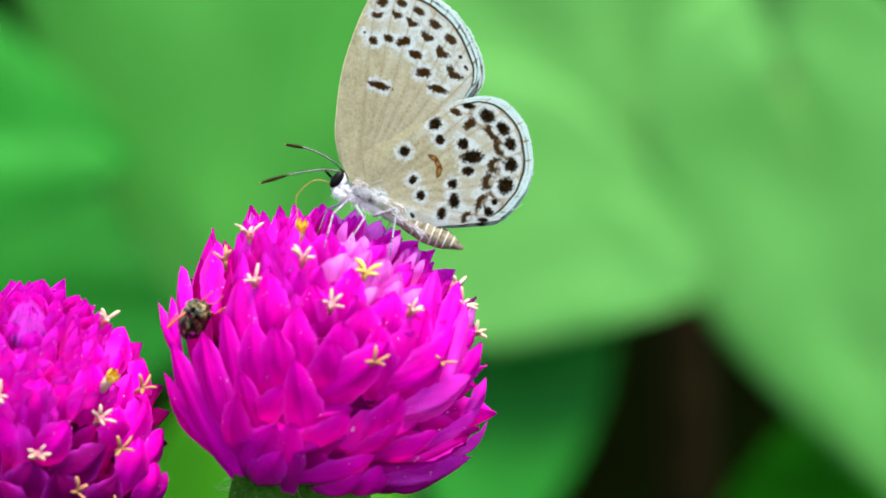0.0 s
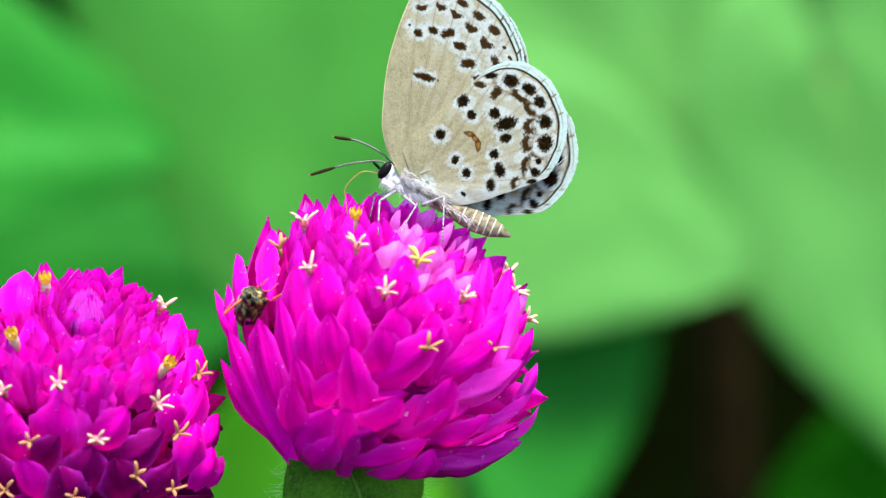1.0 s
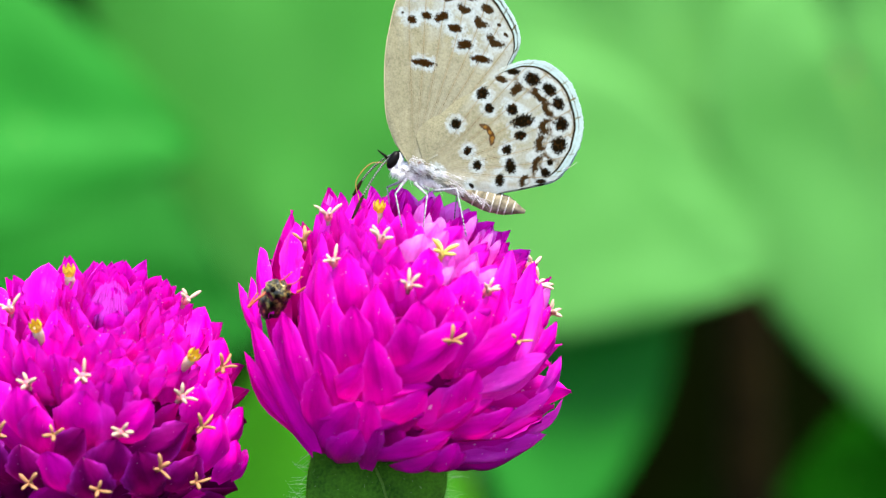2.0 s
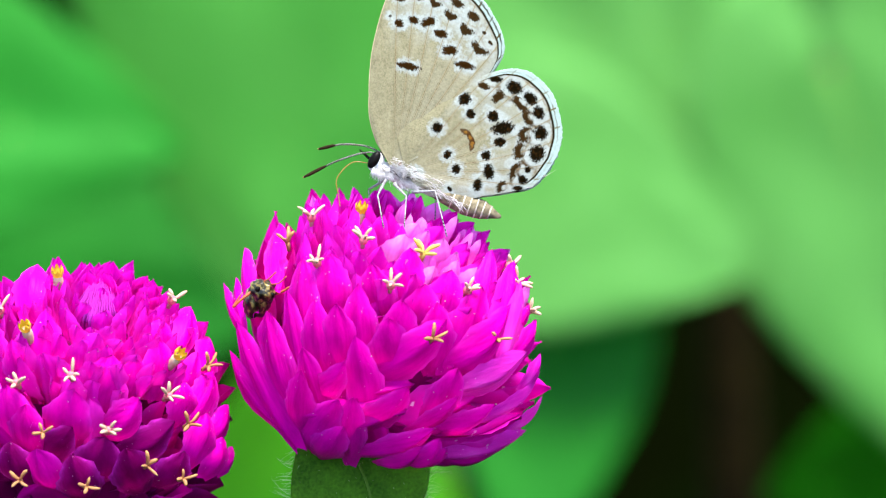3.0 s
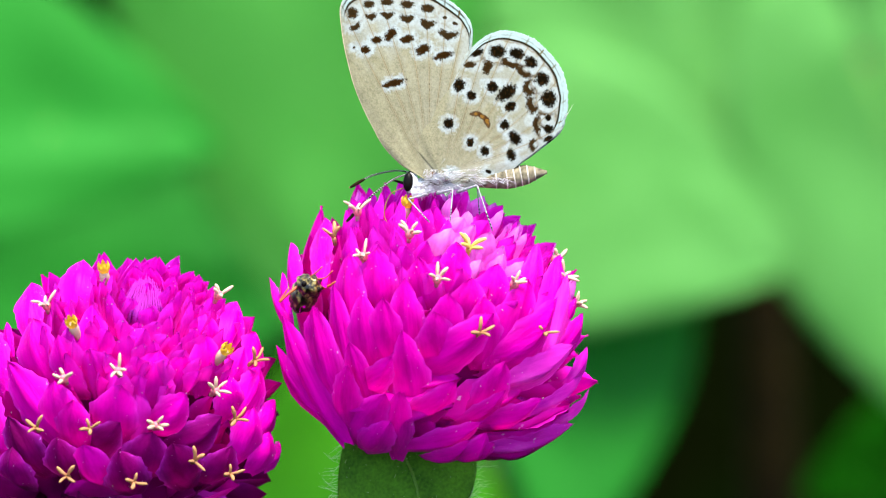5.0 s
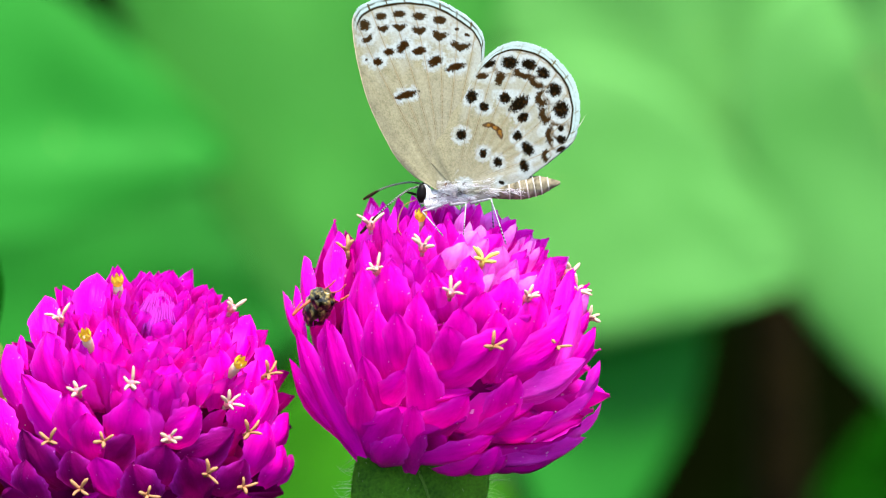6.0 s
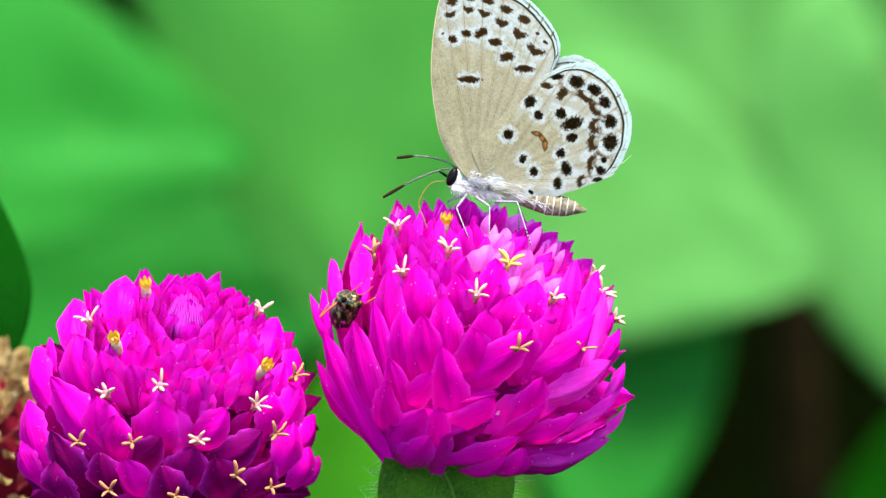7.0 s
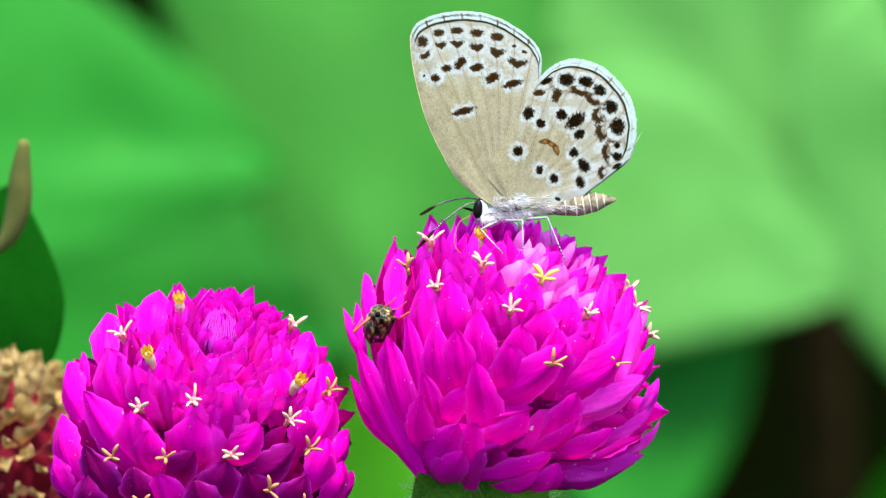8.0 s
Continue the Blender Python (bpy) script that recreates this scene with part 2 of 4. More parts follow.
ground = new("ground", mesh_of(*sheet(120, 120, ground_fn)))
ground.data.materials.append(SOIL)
tagged(ground, "bare garden soil, shade under the plants put into its colour", "ground", kind="structure")


# ---- broad leaves behind ----
def leaf_mesh(length, width, droop=0.12, fold=0.10, heart=0.25, seed=0, wave=0.02, nu=26, nv=18):
    """A broad leaf along +y from its stalk, face up (+z), folded along the rib."""
    def fn(u, v):
        s = v * 2 - 1
        w = width * (math.sin(math.pi * min(1, u ** 0.62)) ** 0.75 if u < 1 else 0) * (1 - 0.25 * u)
        back = heart * length * (abs(s) ** 1.5) * max(0, 1 - u * 2.6)
        x = s * w / 2
        y = u * length - back
        z = fold * abs(x) - droop * length * (u ** 2) + wave * length * noise.noise(Vector((u * 3.1, s * 2.3, seed * 7.7)))
        z += 0.012 * length * math.sin(abs(s) * 5 + u * 16) * (1 - abs(s)) * 0.5
        return (x, y, z)
    me = mesh_of(*sheet(nu, nv, fn))
    return me, fn


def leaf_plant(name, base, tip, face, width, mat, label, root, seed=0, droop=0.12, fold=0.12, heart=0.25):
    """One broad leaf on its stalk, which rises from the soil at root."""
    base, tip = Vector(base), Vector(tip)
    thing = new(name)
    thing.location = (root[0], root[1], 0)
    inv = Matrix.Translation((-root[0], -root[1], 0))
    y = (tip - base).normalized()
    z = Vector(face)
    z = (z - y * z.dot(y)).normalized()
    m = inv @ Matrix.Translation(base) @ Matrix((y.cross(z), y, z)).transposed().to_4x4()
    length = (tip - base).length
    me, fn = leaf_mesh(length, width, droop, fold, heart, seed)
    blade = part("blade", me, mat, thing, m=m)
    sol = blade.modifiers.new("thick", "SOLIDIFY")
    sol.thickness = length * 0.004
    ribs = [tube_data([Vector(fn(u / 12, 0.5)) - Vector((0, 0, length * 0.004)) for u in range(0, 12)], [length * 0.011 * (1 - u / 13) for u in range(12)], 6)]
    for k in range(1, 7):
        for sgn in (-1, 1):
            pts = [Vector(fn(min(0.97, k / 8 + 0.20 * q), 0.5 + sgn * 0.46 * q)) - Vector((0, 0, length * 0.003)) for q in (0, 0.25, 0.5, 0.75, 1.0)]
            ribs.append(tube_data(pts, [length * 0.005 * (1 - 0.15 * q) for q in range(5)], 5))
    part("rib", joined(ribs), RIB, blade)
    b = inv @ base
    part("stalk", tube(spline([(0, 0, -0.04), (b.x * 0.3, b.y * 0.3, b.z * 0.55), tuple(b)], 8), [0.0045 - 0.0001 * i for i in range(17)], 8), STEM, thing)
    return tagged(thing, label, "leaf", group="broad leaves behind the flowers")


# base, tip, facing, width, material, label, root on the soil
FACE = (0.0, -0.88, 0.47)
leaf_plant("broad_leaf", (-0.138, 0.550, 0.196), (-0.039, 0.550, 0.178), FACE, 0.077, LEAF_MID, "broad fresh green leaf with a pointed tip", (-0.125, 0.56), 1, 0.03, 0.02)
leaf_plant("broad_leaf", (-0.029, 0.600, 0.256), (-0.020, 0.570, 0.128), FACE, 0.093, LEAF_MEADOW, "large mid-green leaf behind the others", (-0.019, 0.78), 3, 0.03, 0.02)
leaf_plant("broad_leaf", (0.011, 0.660, 0.148), (0.082, 0.630, 0.132), FACE, 0.072, LEAF_PALE, "wide leaf, the light it catches put into its pale green", (0.005, 0.74), 2, 0.03, 0.02)
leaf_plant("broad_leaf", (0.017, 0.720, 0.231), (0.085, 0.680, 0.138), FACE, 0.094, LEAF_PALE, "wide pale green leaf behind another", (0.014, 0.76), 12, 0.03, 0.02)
leaf_plant("broad_leaf", (0.098, 0.660, 0.173), (0.134, 0.630, 0.078), FACE, 0.079, LEAF_PALE, "pale green leaf, its soft sheen put into the colour", (0.139, 0.72), 4, 0.03, 0.02)
leaf_plant("broad_leaf", (0.040, 0.660, 0.132), (0.031, 0.620, 0.061), FACE, 0.053, LEAF_SHADE, "leaf low down, shade put into its deep green", (0.039, 0.74), 5, 0.03, 0.02)
leaf_plant("broad_leaf", (0.135, 0.700, 0.074), (0.092, 0.720, 0.047), FACE, 0.036, LEAF_DEEP_SHADE, "leaf near the soil, deeper shade put into its green", (0.150, 0.76), 6, 0.03, 0.02)
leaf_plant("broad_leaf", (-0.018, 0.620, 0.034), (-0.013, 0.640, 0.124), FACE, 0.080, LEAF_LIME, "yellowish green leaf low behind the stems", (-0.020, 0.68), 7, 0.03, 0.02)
leaf_plant("broad_leaf", (-0.147, 0.680, 0.107), (-0.016, 0.660, 0.121), FACE, 0.098, LEAF_SHADE, "leaf low down, shade put into its deep green", (-0.140, 0.76), 8, 0.03, 0.02)
leaf_plant("broad_leaf", (0.081, 0.800, 0.207), (0.109, 0.800, 0.142), FACE, 0.044, LEAF_SHADE, "leaf high behind the pale ones, shade put into its green", (0.139, 0.84), 11, 0.03, 0.02)
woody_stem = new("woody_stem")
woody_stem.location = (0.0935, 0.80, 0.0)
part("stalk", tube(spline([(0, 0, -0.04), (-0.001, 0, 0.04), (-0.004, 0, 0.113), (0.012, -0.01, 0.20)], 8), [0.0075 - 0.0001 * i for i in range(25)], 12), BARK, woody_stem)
tagged(woody_stem, "brown woody stem, the shade of the leaves put into its colour", "stem")
dark_leaf = leaf_plant("small_leaf", (-0.0378, 0.0240, 0.2928), (-0.0354, 0.0300, 0.3046), FACE, 0.0130, LEAF_DARK, "dark green leaf with a brown curled edge", (-0.05, 0.05), 9, 0.05)
curl_points = [(0.0141, -0.0290, 0.3014), (0.0155, -0.0290, 0.3030), (0.0162, -0.0290, 0.3052), (0.0164, -0.0290, 0.3075), (0.0167, -0.0290, 0.3098)]
part("curled_edge", tube(spline(curl_points, 6), [0.00025 + 0.00062 * math.sin(i / 24 * 3.0) for i in range(25)], 10), CURL, dark_leaf, "dry olive-brown curl of the leaf edge")


# ---- globe amaranth ----
def bract_mesh(length, half, seed, cup=0.9, belly=0.22, tip=0.0, blunt=0.9, ruffle=0.3, curl=0.0):
    """A satiny boat-shaped bract along +z, bellied towards +y, with a keel and a short pointed tip."""
    rnd = random.Random(seed)
    cup, belly = cup * rnd.uniform(0.8, 1.2), belly * rnd.uniform(0.8, 1.2)
    skew, p1, p2 = curl + rnd.uniform(-0.10, 0.10), rnd.uniform(0, 6), rnd.uniform(0, 6)
    tip, twist, wide_at = tip + rnd.uniform(-0.06, 0.06), rnd.uniform(-0.15, 0.15), rnd.uniform(0.50, 0.64)
    rim, fray = [], []

    def fn(u, v):
        s = v * 2 - 1
        if u < wide_at:
            w = half * (0.35 + 0.65 * math.sin(math.pi / 2 * u / wide_at))
        else:
            q = (u - wide_at) / (1 - wide_at)
            w = half * ((1 - q ** 1.6) ** blunt * 0.92 + 0.08 * (1 - q))
        w *= 1 + (0.07 * math.sin(u * 17 + p1 + s * 2) + 0.06 * math.sin(u * 43 + p2)) * abs(s) ** 3 * min(1, u * 2)
        x = s * w + skew * length * u * u
        y = belly * length * math.sin(math.pi * min(1, u * 0.95)) - cup * w * abs(s) ** 1.35 + tip * length * u ** 4
        y += 0.10 * w * math.exp(-(s / 0.20) ** 2) * min(1, u * 1.5)
        y += twist * s * w * u + ruffle * 0.12 * w * math.sin(u * 9 + p2 + s * 1.5) * s * s * u
        y += ruffle * 0.09 * length * noise.noise(Vector((s * 1.3, u * 2.6, seed * 5.1)))
        z = length * u - 0.05 * length * abs(s) * (1 - u)
        rim.append(abs(s) ** 6 * min(1, u * 2) * (1 if u < 0.9 else 0.3))
        fray.append(min(1.0, max(0, u - 0.93) / 0.07) * 0.5 + 0.3 * (abs(s) > 0.97) * max(0, math.sin(u * 31 + p1)) * (u > 0.4))
        return (x, y, z)
    vs, fs = sheet(14, 12, fn)
    me = mesh_of(vs, fs)
    me.attributes.new("rim", "FLOAT", "POINT").data.foreach_set("value", rim)
    me.attributes.new("fray", "FLOAT", "POINT").data.foreach_set("value", fray)
    return me


def star_mesh(size, lobes=5, seed=0):
    """A tiny open floret: slim curling lobes round a throat, opening along +z."""
    rnd = random.Random(seed)
    pieces = [tube_data([(0, 0, -0.9 * size), (0, 0, -0.3 * size), (0, 0, 0.05 * size)], [0.20 * size, 0.22 * size, 0.26 * size], 8)]
    for k in range(lobes):
        a = 2 * math.pi * k / lobes + rnd.uniform(-0.35, 0.35)
        r, h = size * rnd.uniform(0.75, 1.35), size * rnd.uniform(0.25, 1.3)
        d, side = Vector((math.cos(a), math.sin(a), 0)), Vector((-math.sin(a), math.cos(a), 0)) * size * rnd.uniform(-0.25, 0.25)
        pts = [d * (0.12 * size), d * (0.45 * r) + Vector((0, 0, 0.55 * h)), d * r + side + Vector((0, 0, h))]
        fat = rnd.uniform(0.75, 1.1) * size
        pieces.append(tube_data(spline(pts, 3), [0.15 * fat, 0.15 * fat, 0.16 * fat, 0.18 * fat, 0.19 * fat, 0.17 * fat, 0.08 * fat], 6))
    return joined(pieces)


def crown_mesh(size, seed=0):
    """The toothed yellow mouth of a ripe floret."""
    def fn(u, v):
        tooth = abs(math.sin(v * math.pi * 6 + seed))
        r = size * (0.42 + 0.30 * u) if u < 0.85 else size * (0.62 - 0.1 * tooth)
        a = 2 * math.pi * v
        return (r * math.cos(a), r * math.sin(a), size * u * (0.55 + 0.75 * tooth * u))
    return mesh_of(*sheet(6, 36, fn))


def cup_mesh(size):
    pts = [(0, 0, -3.2 * size), (0, 0, -1.6 * size), (0, 0, -0.5 * size), (0, 0, 0.25 * size)]
    return tube(pts, [0.3 * size, 0.52 * size, 0.6 * size, 0.5 * size], 10)


BRACTS = [bract_mesh(1.0, 0.130 + 0.015 * (k % 3), k + 1, 1.1, 0.13, 0.06, 0.75, 0.6) for k in range(9)]
WEDGES = [bract_mesh(1.0, 0.135 + 0.018 * (k % 3), k + 101, 1.5, 0.19, 0.0, 0.75, 0.6) for k in range(9)]
BROAD = [bract_mesh(1.0, 0.155 + 0.02 * (k % 3), k + 61, 1.45, 0.20, -0.02, 0.72, 0.7) for k in range(9)]
YOUNG = [bract_mesh(1.0, 0.22 + 0.025 * (k % 2), k + 21, 0.8, 0.11, 0.0, 0.85, 0.5) for k in range(7)]
LIT_LILAC = [bract_mesh(1.0, 0.23 + 0.03 * (k % 2), k + 81, 0.65, 0.11, 0.0, 0.8, 0.6) for k in range(4)]
FRONT = [bract_mesh(1.0, 0.5, k + 201, 0.42, 0.28, -0.08, 0.80, 0.6) for k in range(8)]
BOAT = [bract_mesh(1.0, 0.5, k + 221, 0.50, 0.34, -0.05, 0.80, 0.6, 0.45) for k in range(8)]
for me in FRONT + BOAT:
    me.materials.append(PETAL)
for me in BRACTS + BROAD + WEDGES:
    me.materials.append(PETAL)
# low bracts whose colour is darkened to stand for shade
SHADED = [bract_mesh(1.0, 0.20 + 0.03 * (k % 3), k + 141, 1.2, 0.22, 0.0, 0.7, 0.6) for k in range(6)]
for me in SHADED:
    me.materials.append(PETAL_SHADED)
for me in YOUNG:
    me.materials.append(PETAL_TOP_LIT)
for me in LIT_LILAC:
    me.materials.append(PETAL_LIT)
STARS = [star_mesh(0.70 * MM, 5 - (k == 2), k + 3) for k in range(4)]
GOLD_STAR = star_mesh(0.86 * MM, 5, 77)
CROWN, CUP = crown_mesh(0.62 * MM, 5), cup_mesh(0.58 * MM)
THROAT = mesh_of(*egg(0.30 * MM, 0.30 * MM, 0.34 * MM, 8, 10))
TANS = [star_mesh(0.68 * MM, 4, k + 13) for k in range(3)]


def amaranth(name, label, root, centre, lean, wide, tall, count, seed, florets, reach=128, bud=False, bulge=0.0, cone=0.0, low=1.0, press=(0.36, 0.0), lit_lilac=0.1, shed=0.0, shade_low=0.0, sweep=0.0, front=(), crown=8):
    """A flower head on its stem: spirals of bracts round a core, with tiny florets between them."""
    rnd = random.Random(seed)
    thing = new(name)
    thing.location = (root[0], root[1], 0)
    head = Matrix.Translation((-root[0], -root[1], 0)) @ Matrix.Translation(centre) @ pose(0, 0, 0, *lean)
    part("core", mesh_of(*egg(wide * 0.66, wide * 0.66, tall * 0.62, 20, 28, 0.05)), PETAL_SHADED, thing, m=head)
    laid = []
    base = head @ Vector((0, 0, -tall * 0.80))
    stem_pts = [(0, 0, -0.04), (base.x * 0.2, base.y * 0.2, base.z * 0.4), (base.x * 0.8, base.y * 0.8, base.z * 0.85), tuple(base), tuple(head @ Vector((0, 0, -tall * 0.3)))]
    part("stem", tube(spline(stem_pts, 8), [0.0017] * 33, 12), STEM, thing)
    cmax = math.cos(radians(reach))
    for n in range(count):
        f = (n + 0.5) / count
        phi = math.acos(1 - f ** 1.30 * (1 - cmax)) + rnd.uniform(-0.06, 0.06)
        th = n * 2.39996 + rnd.uniform(-0.16, 0.16)
        deg = math.degrees(phi)
        out = Vector((math.cos(th), math.sin(th), 0))
        if deg > reach - 14 + shed * out.x or 9 < deg < 6 + 4.6 * crown:
            continue
        grow = min(1.0, deg / 75)
        length = (3.3 + 4.0 * grow + (0.7 if shed else 0) * (1 + 1.0 * min(0, out.x)) * max(0, min(1, (deg - 50) / 30))) * MM * rnd.uniform(0.88, 1.15)
        # how far the bracts lean out: pressed close on one side of the head, loose on the other
        k_out = 0.36 + press[0] * min(1, deg / 100) + press[1] * max(-0.25, out.x) * min(1, deg / 90)
        psi = phi * k_out + rnd.uniform(-0.16, 0.16)
        d = out * math.sin(psi) + Vector((0, 0, math.cos(psi)))
        far = rnd.uniform(0.92, 1.05) * (1 + bulge * max(0, out.x) * max(0, min(1, (deg - 75) / 35)))
        far *= 1 - cone * max(0, -out.x) * max(0, min(1, (deg - 70) / 40))
        ring = wide * math.sin(phi) ** (1.0 if deg < 90 else 0.85)
        tip = Vector((out.x * ring, out.y * ring, tall * math.cos(phi) * (1 if deg < 90 else low))) * far
        # those behind the broad front bracts sit deeper
        facing = (head.to_3x3() @ tip).normalized().dot(TOWARD)
        if deg > 40 and facing > 0.15:
            tip *= 1 - 0.19 * min(1, (facing - 0.15) * 4) * min(1, (deg - 40) / 15)
        hint = out * math.cos(psi) - Vector((0, 0, math.sin(psi)))
        # the low bracts sit in pairs and lean aside, one to each hand
        aside = max(0, min(1, (deg - 58) / 25)) * (sweep * min(1.0, 1.6 * max(0, out.x + 0.35)) if n % 3 else -0.25 * sweep)
        d = (d + Vector((-out.y, out.x, 0)) * aside * (-1 if out.y > 0 else 1)).normalized()
        spin = Matrix.Rotation(rnd.uniform(-0.3, 0.3) + (rnd.choice((-0.8, 0.0, 0.8)) if deg > 60 else 0), 4, "Z")
        young = deg < 48
        loose = k_out > 0.60
        kinds = YOUNG if young else BROAD if loose and deg > 70 else WEDGES if deg > 66 else BRACTS
        # more shade-coloured bracts further down the head
        if deg > 70 and rnd.random() < shade_low * (deg - 62) / 32:
            kinds = SHADED
        # lit upper bracts, mostly on the right, get the paler colour
        if 8 < deg < (36 if out.y < -0.4 else 56) and rnd.random() < lit_lilac * (0.3 + 0.7 * max(0, out.x)):
            kinds = LIT_LILAC
        broad = length * rnd.uniform(0.85, 1.2) * (0.85 if deg < 35 else 1.0) * (1.08 if kinds is BROAD else 1.15 if kinds is WEDGES else 1.0)
        m = head @ frame_of(tip - d * length, d, hint) @ spin @ Matrix.Diagonal((broad, broad, length, 1))
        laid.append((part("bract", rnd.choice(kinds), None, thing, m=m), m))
    # the crown: rings of small young bracts that close over one another
    for ring in range(crown):
        lean_out = radians(11 + 5.2 * ring)
        around = int(2 * math.pi * math.sin(lean_out) * wide / MM / (1.25 + 0.07 * ring))
        for k in range(around):
            th = 2 * math.pi * (k + 0.5 * (ring % 2)) / around + rnd.uniform(-0.10, 0.10)
            phi = lean_out + rnd.uniform(-0.05, 0.05)
            out = Vector((math.cos(th), math.sin(th), 0))
            tip = Vector((out.x * wide * math.sin(phi), out.y * wide * math.sin(phi), tall * math.cos(phi))) * rnd.uniform(0.955, 1.005)
            if (head.to_3x3() @ tip).normalized().dot(TOWARD) < -0.12:
                continue
            psi = phi * 0.42 + rnd.uniform(-0.15, 0.15)
            d = out * math.sin(psi) + Vector((0, 0, math.cos(psi))) + Vector((-out.y, out.x, 0)) * rnd.uniform(-0.2, 0.2)
            hint = out * math.cos(psi) - Vector((0, 0, math.sin(psi)))
            ln = (2.9 + 0.20 * ring) * MM * rnd.uniform(0.85, 1.25)
            at = head.to_3x3() @ tip
            # light on the crown's right side, painted as pale lilac bracts
            pale = 0.8 * MM < at.x < 6.5 * MM and at.dot(UPWARD) > 4.2 * MM and rnd.random() < lit_lilac
            m = head @ frame_of(tip - d.normalized() * ln, d, hint) @ Matrix.Rotation(rnd.uniform(-0.4, 0.4), 4, "Z") @ Matrix.Diagonal((ln * rnd.uniform(0.95, 1.35), ln, ln, 1))
            laid.append((part("bract", rnd.choice(LIT_LILAC if pale else YOUNG), None, thing, m=m), m))
    for i, (u0, w0, u1, w1, w) in enumerate(front):
        def spot(u, v, depth):
            k = max(0.0, 1 - (u / (wide / MM * 1.02)) ** 2 - (v / (tall / MM * 1.02)) ** 2) ** 0.5
            return Vector((u, 0, 0)) + UPWARD * v + TOWARD * (k * 9.8 * depth)
        foot, end = spot(u0, w0, 0.76) * MM, spot(u1, w1, 1.05) * MM
        d, mid = (end - foot).normalized(), (foot + end) / 2
        level = abs(u1 - u0) > 0.9 * (w1 - w0) and u1 > u0
        out = (mid.normalized() + TOWARD * 0.35 - UPWARD * (0.45 if level else 0.15) + Vector((rnd.uniform(-0.2, 0.2), 0, 0))).normalized()
        ln, w = (end - foot).length * (1.28 if w0 > -6 else 1.08), w * MM * 1.45
        m = Matrix.Translation(head.translation) @ frame_of(end - d * ln, d, out) @ Matrix.Diagonal((w, w * 0.9, ln, 1))
        # towards the bottom, shade is painted by swapping in the dark wine colour
        shaded_or_dry = rnd.random() < shade_low * max(0, min(1, (2.2 - w1) / 3.5))
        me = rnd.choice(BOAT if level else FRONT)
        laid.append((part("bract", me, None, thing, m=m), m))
        # bracts at the far right take the painted sheen
        rim_lit = not bud and u1 > 8.2 and rnd.random() < 0.7
        if shaded_or_dry or rim_lit:
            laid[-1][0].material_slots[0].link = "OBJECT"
            laid[-1][0].material_slots[0].material = PETAL_RIM_LIT if rim_lit else PETAL_SHADED
    for i, (x, y, z, kind_) in enumerate(florets):
        p = Vector((x, y, z)) * MM
        nrm = Vector((p.x / wide ** 2, p.y / wide ** 2, p.z / tall ** 2)).normalized()
        nrm = (nrm + Vector((rnd.uniform(-0.2, 0.2), 0, 0.75))).normalized()
        m = head @ frame_of(p * ((0.99 if bud else 0.93) if kind_ == 3 else 1.02), nrm, (0.3, 0.2, 1)) @ pose(0, 0, 0, 0, 0, rnd.uniform(0, 70))
        if kind_ == 0:
            star = part("floret", STARS[i % 4], CREAM, thing, "tiny cream star floret", m)
            part("throat", THROAT, BLUSH, star, "pink throat")
        elif kind_ == 1:
            part("floret", GOLD_STAR, BUTTER, thing, "butter-yellow star floret", m)
        elif kind_ == 2:
            part("floret", TANS[i % 3], TAN, thing, "withered tan floret", m)
        else:
            cup = part("floret", CUP, CREAM, thing, "pale tubular floret with a yellow mouth", m)
            part("mouth", CROWN, YELLOW, cup)
    if bud:
        pieces = []
        for k in range(140):
            a, r = k * 2.4, 1.35 * MM * math.sqrt(k / 140)
            b = Vector((math.cos(a) * r, math.sin(a) * r - 0.6 * MM, tall * 0.80))
            t = Vector((b.x * 0.7, b.y * 0.7, tall * 0.80 + 3.1 * MM - r * 0.9 + rnd.uniform(-0.3, 0.2) * MM))
            pieces.append(tube_data([b, (b + t) / 2 + Vector((b.x, b.y, 0)) * 0.12, t], [0.11 * MM, 0.10 * MM, 0.02 * MM], 5))
        part("bud_tuft", joined(pieces), BUD, thing, "closed violet tuft at the crown", m=head)
    # pale pollen on the bracts, its number raised to imitate small glossy glints
    specks = []
    for k in range(420):
        ob, m = rnd.choice(laid)
        p = m @ (ob.data.vertices[rnd.randrange(60, 190)].co + Vector((0, 0.004, 0)))
        r = rnd.uniform(0.015, 0.045) * MM
        specks.append(([p + Vector(q) * r for q in ((1, 0, 0), (-1, 0, 0), (0, 1, 0), (0, -1, 0), (0, 0, 1), (0, 0, -1))],
                       [(0, 2, 4), (2, 1, 4), (1, 3, 4), (3, 0, 4), (2, 0, 5), (1, 2, 5), (3, 1, 5), (0, 3, 5)]))
    part("pollen", joined(specks), HAIR, thing, kind="stuff")
    tagged(thing, label, "flower")
    return thing, head


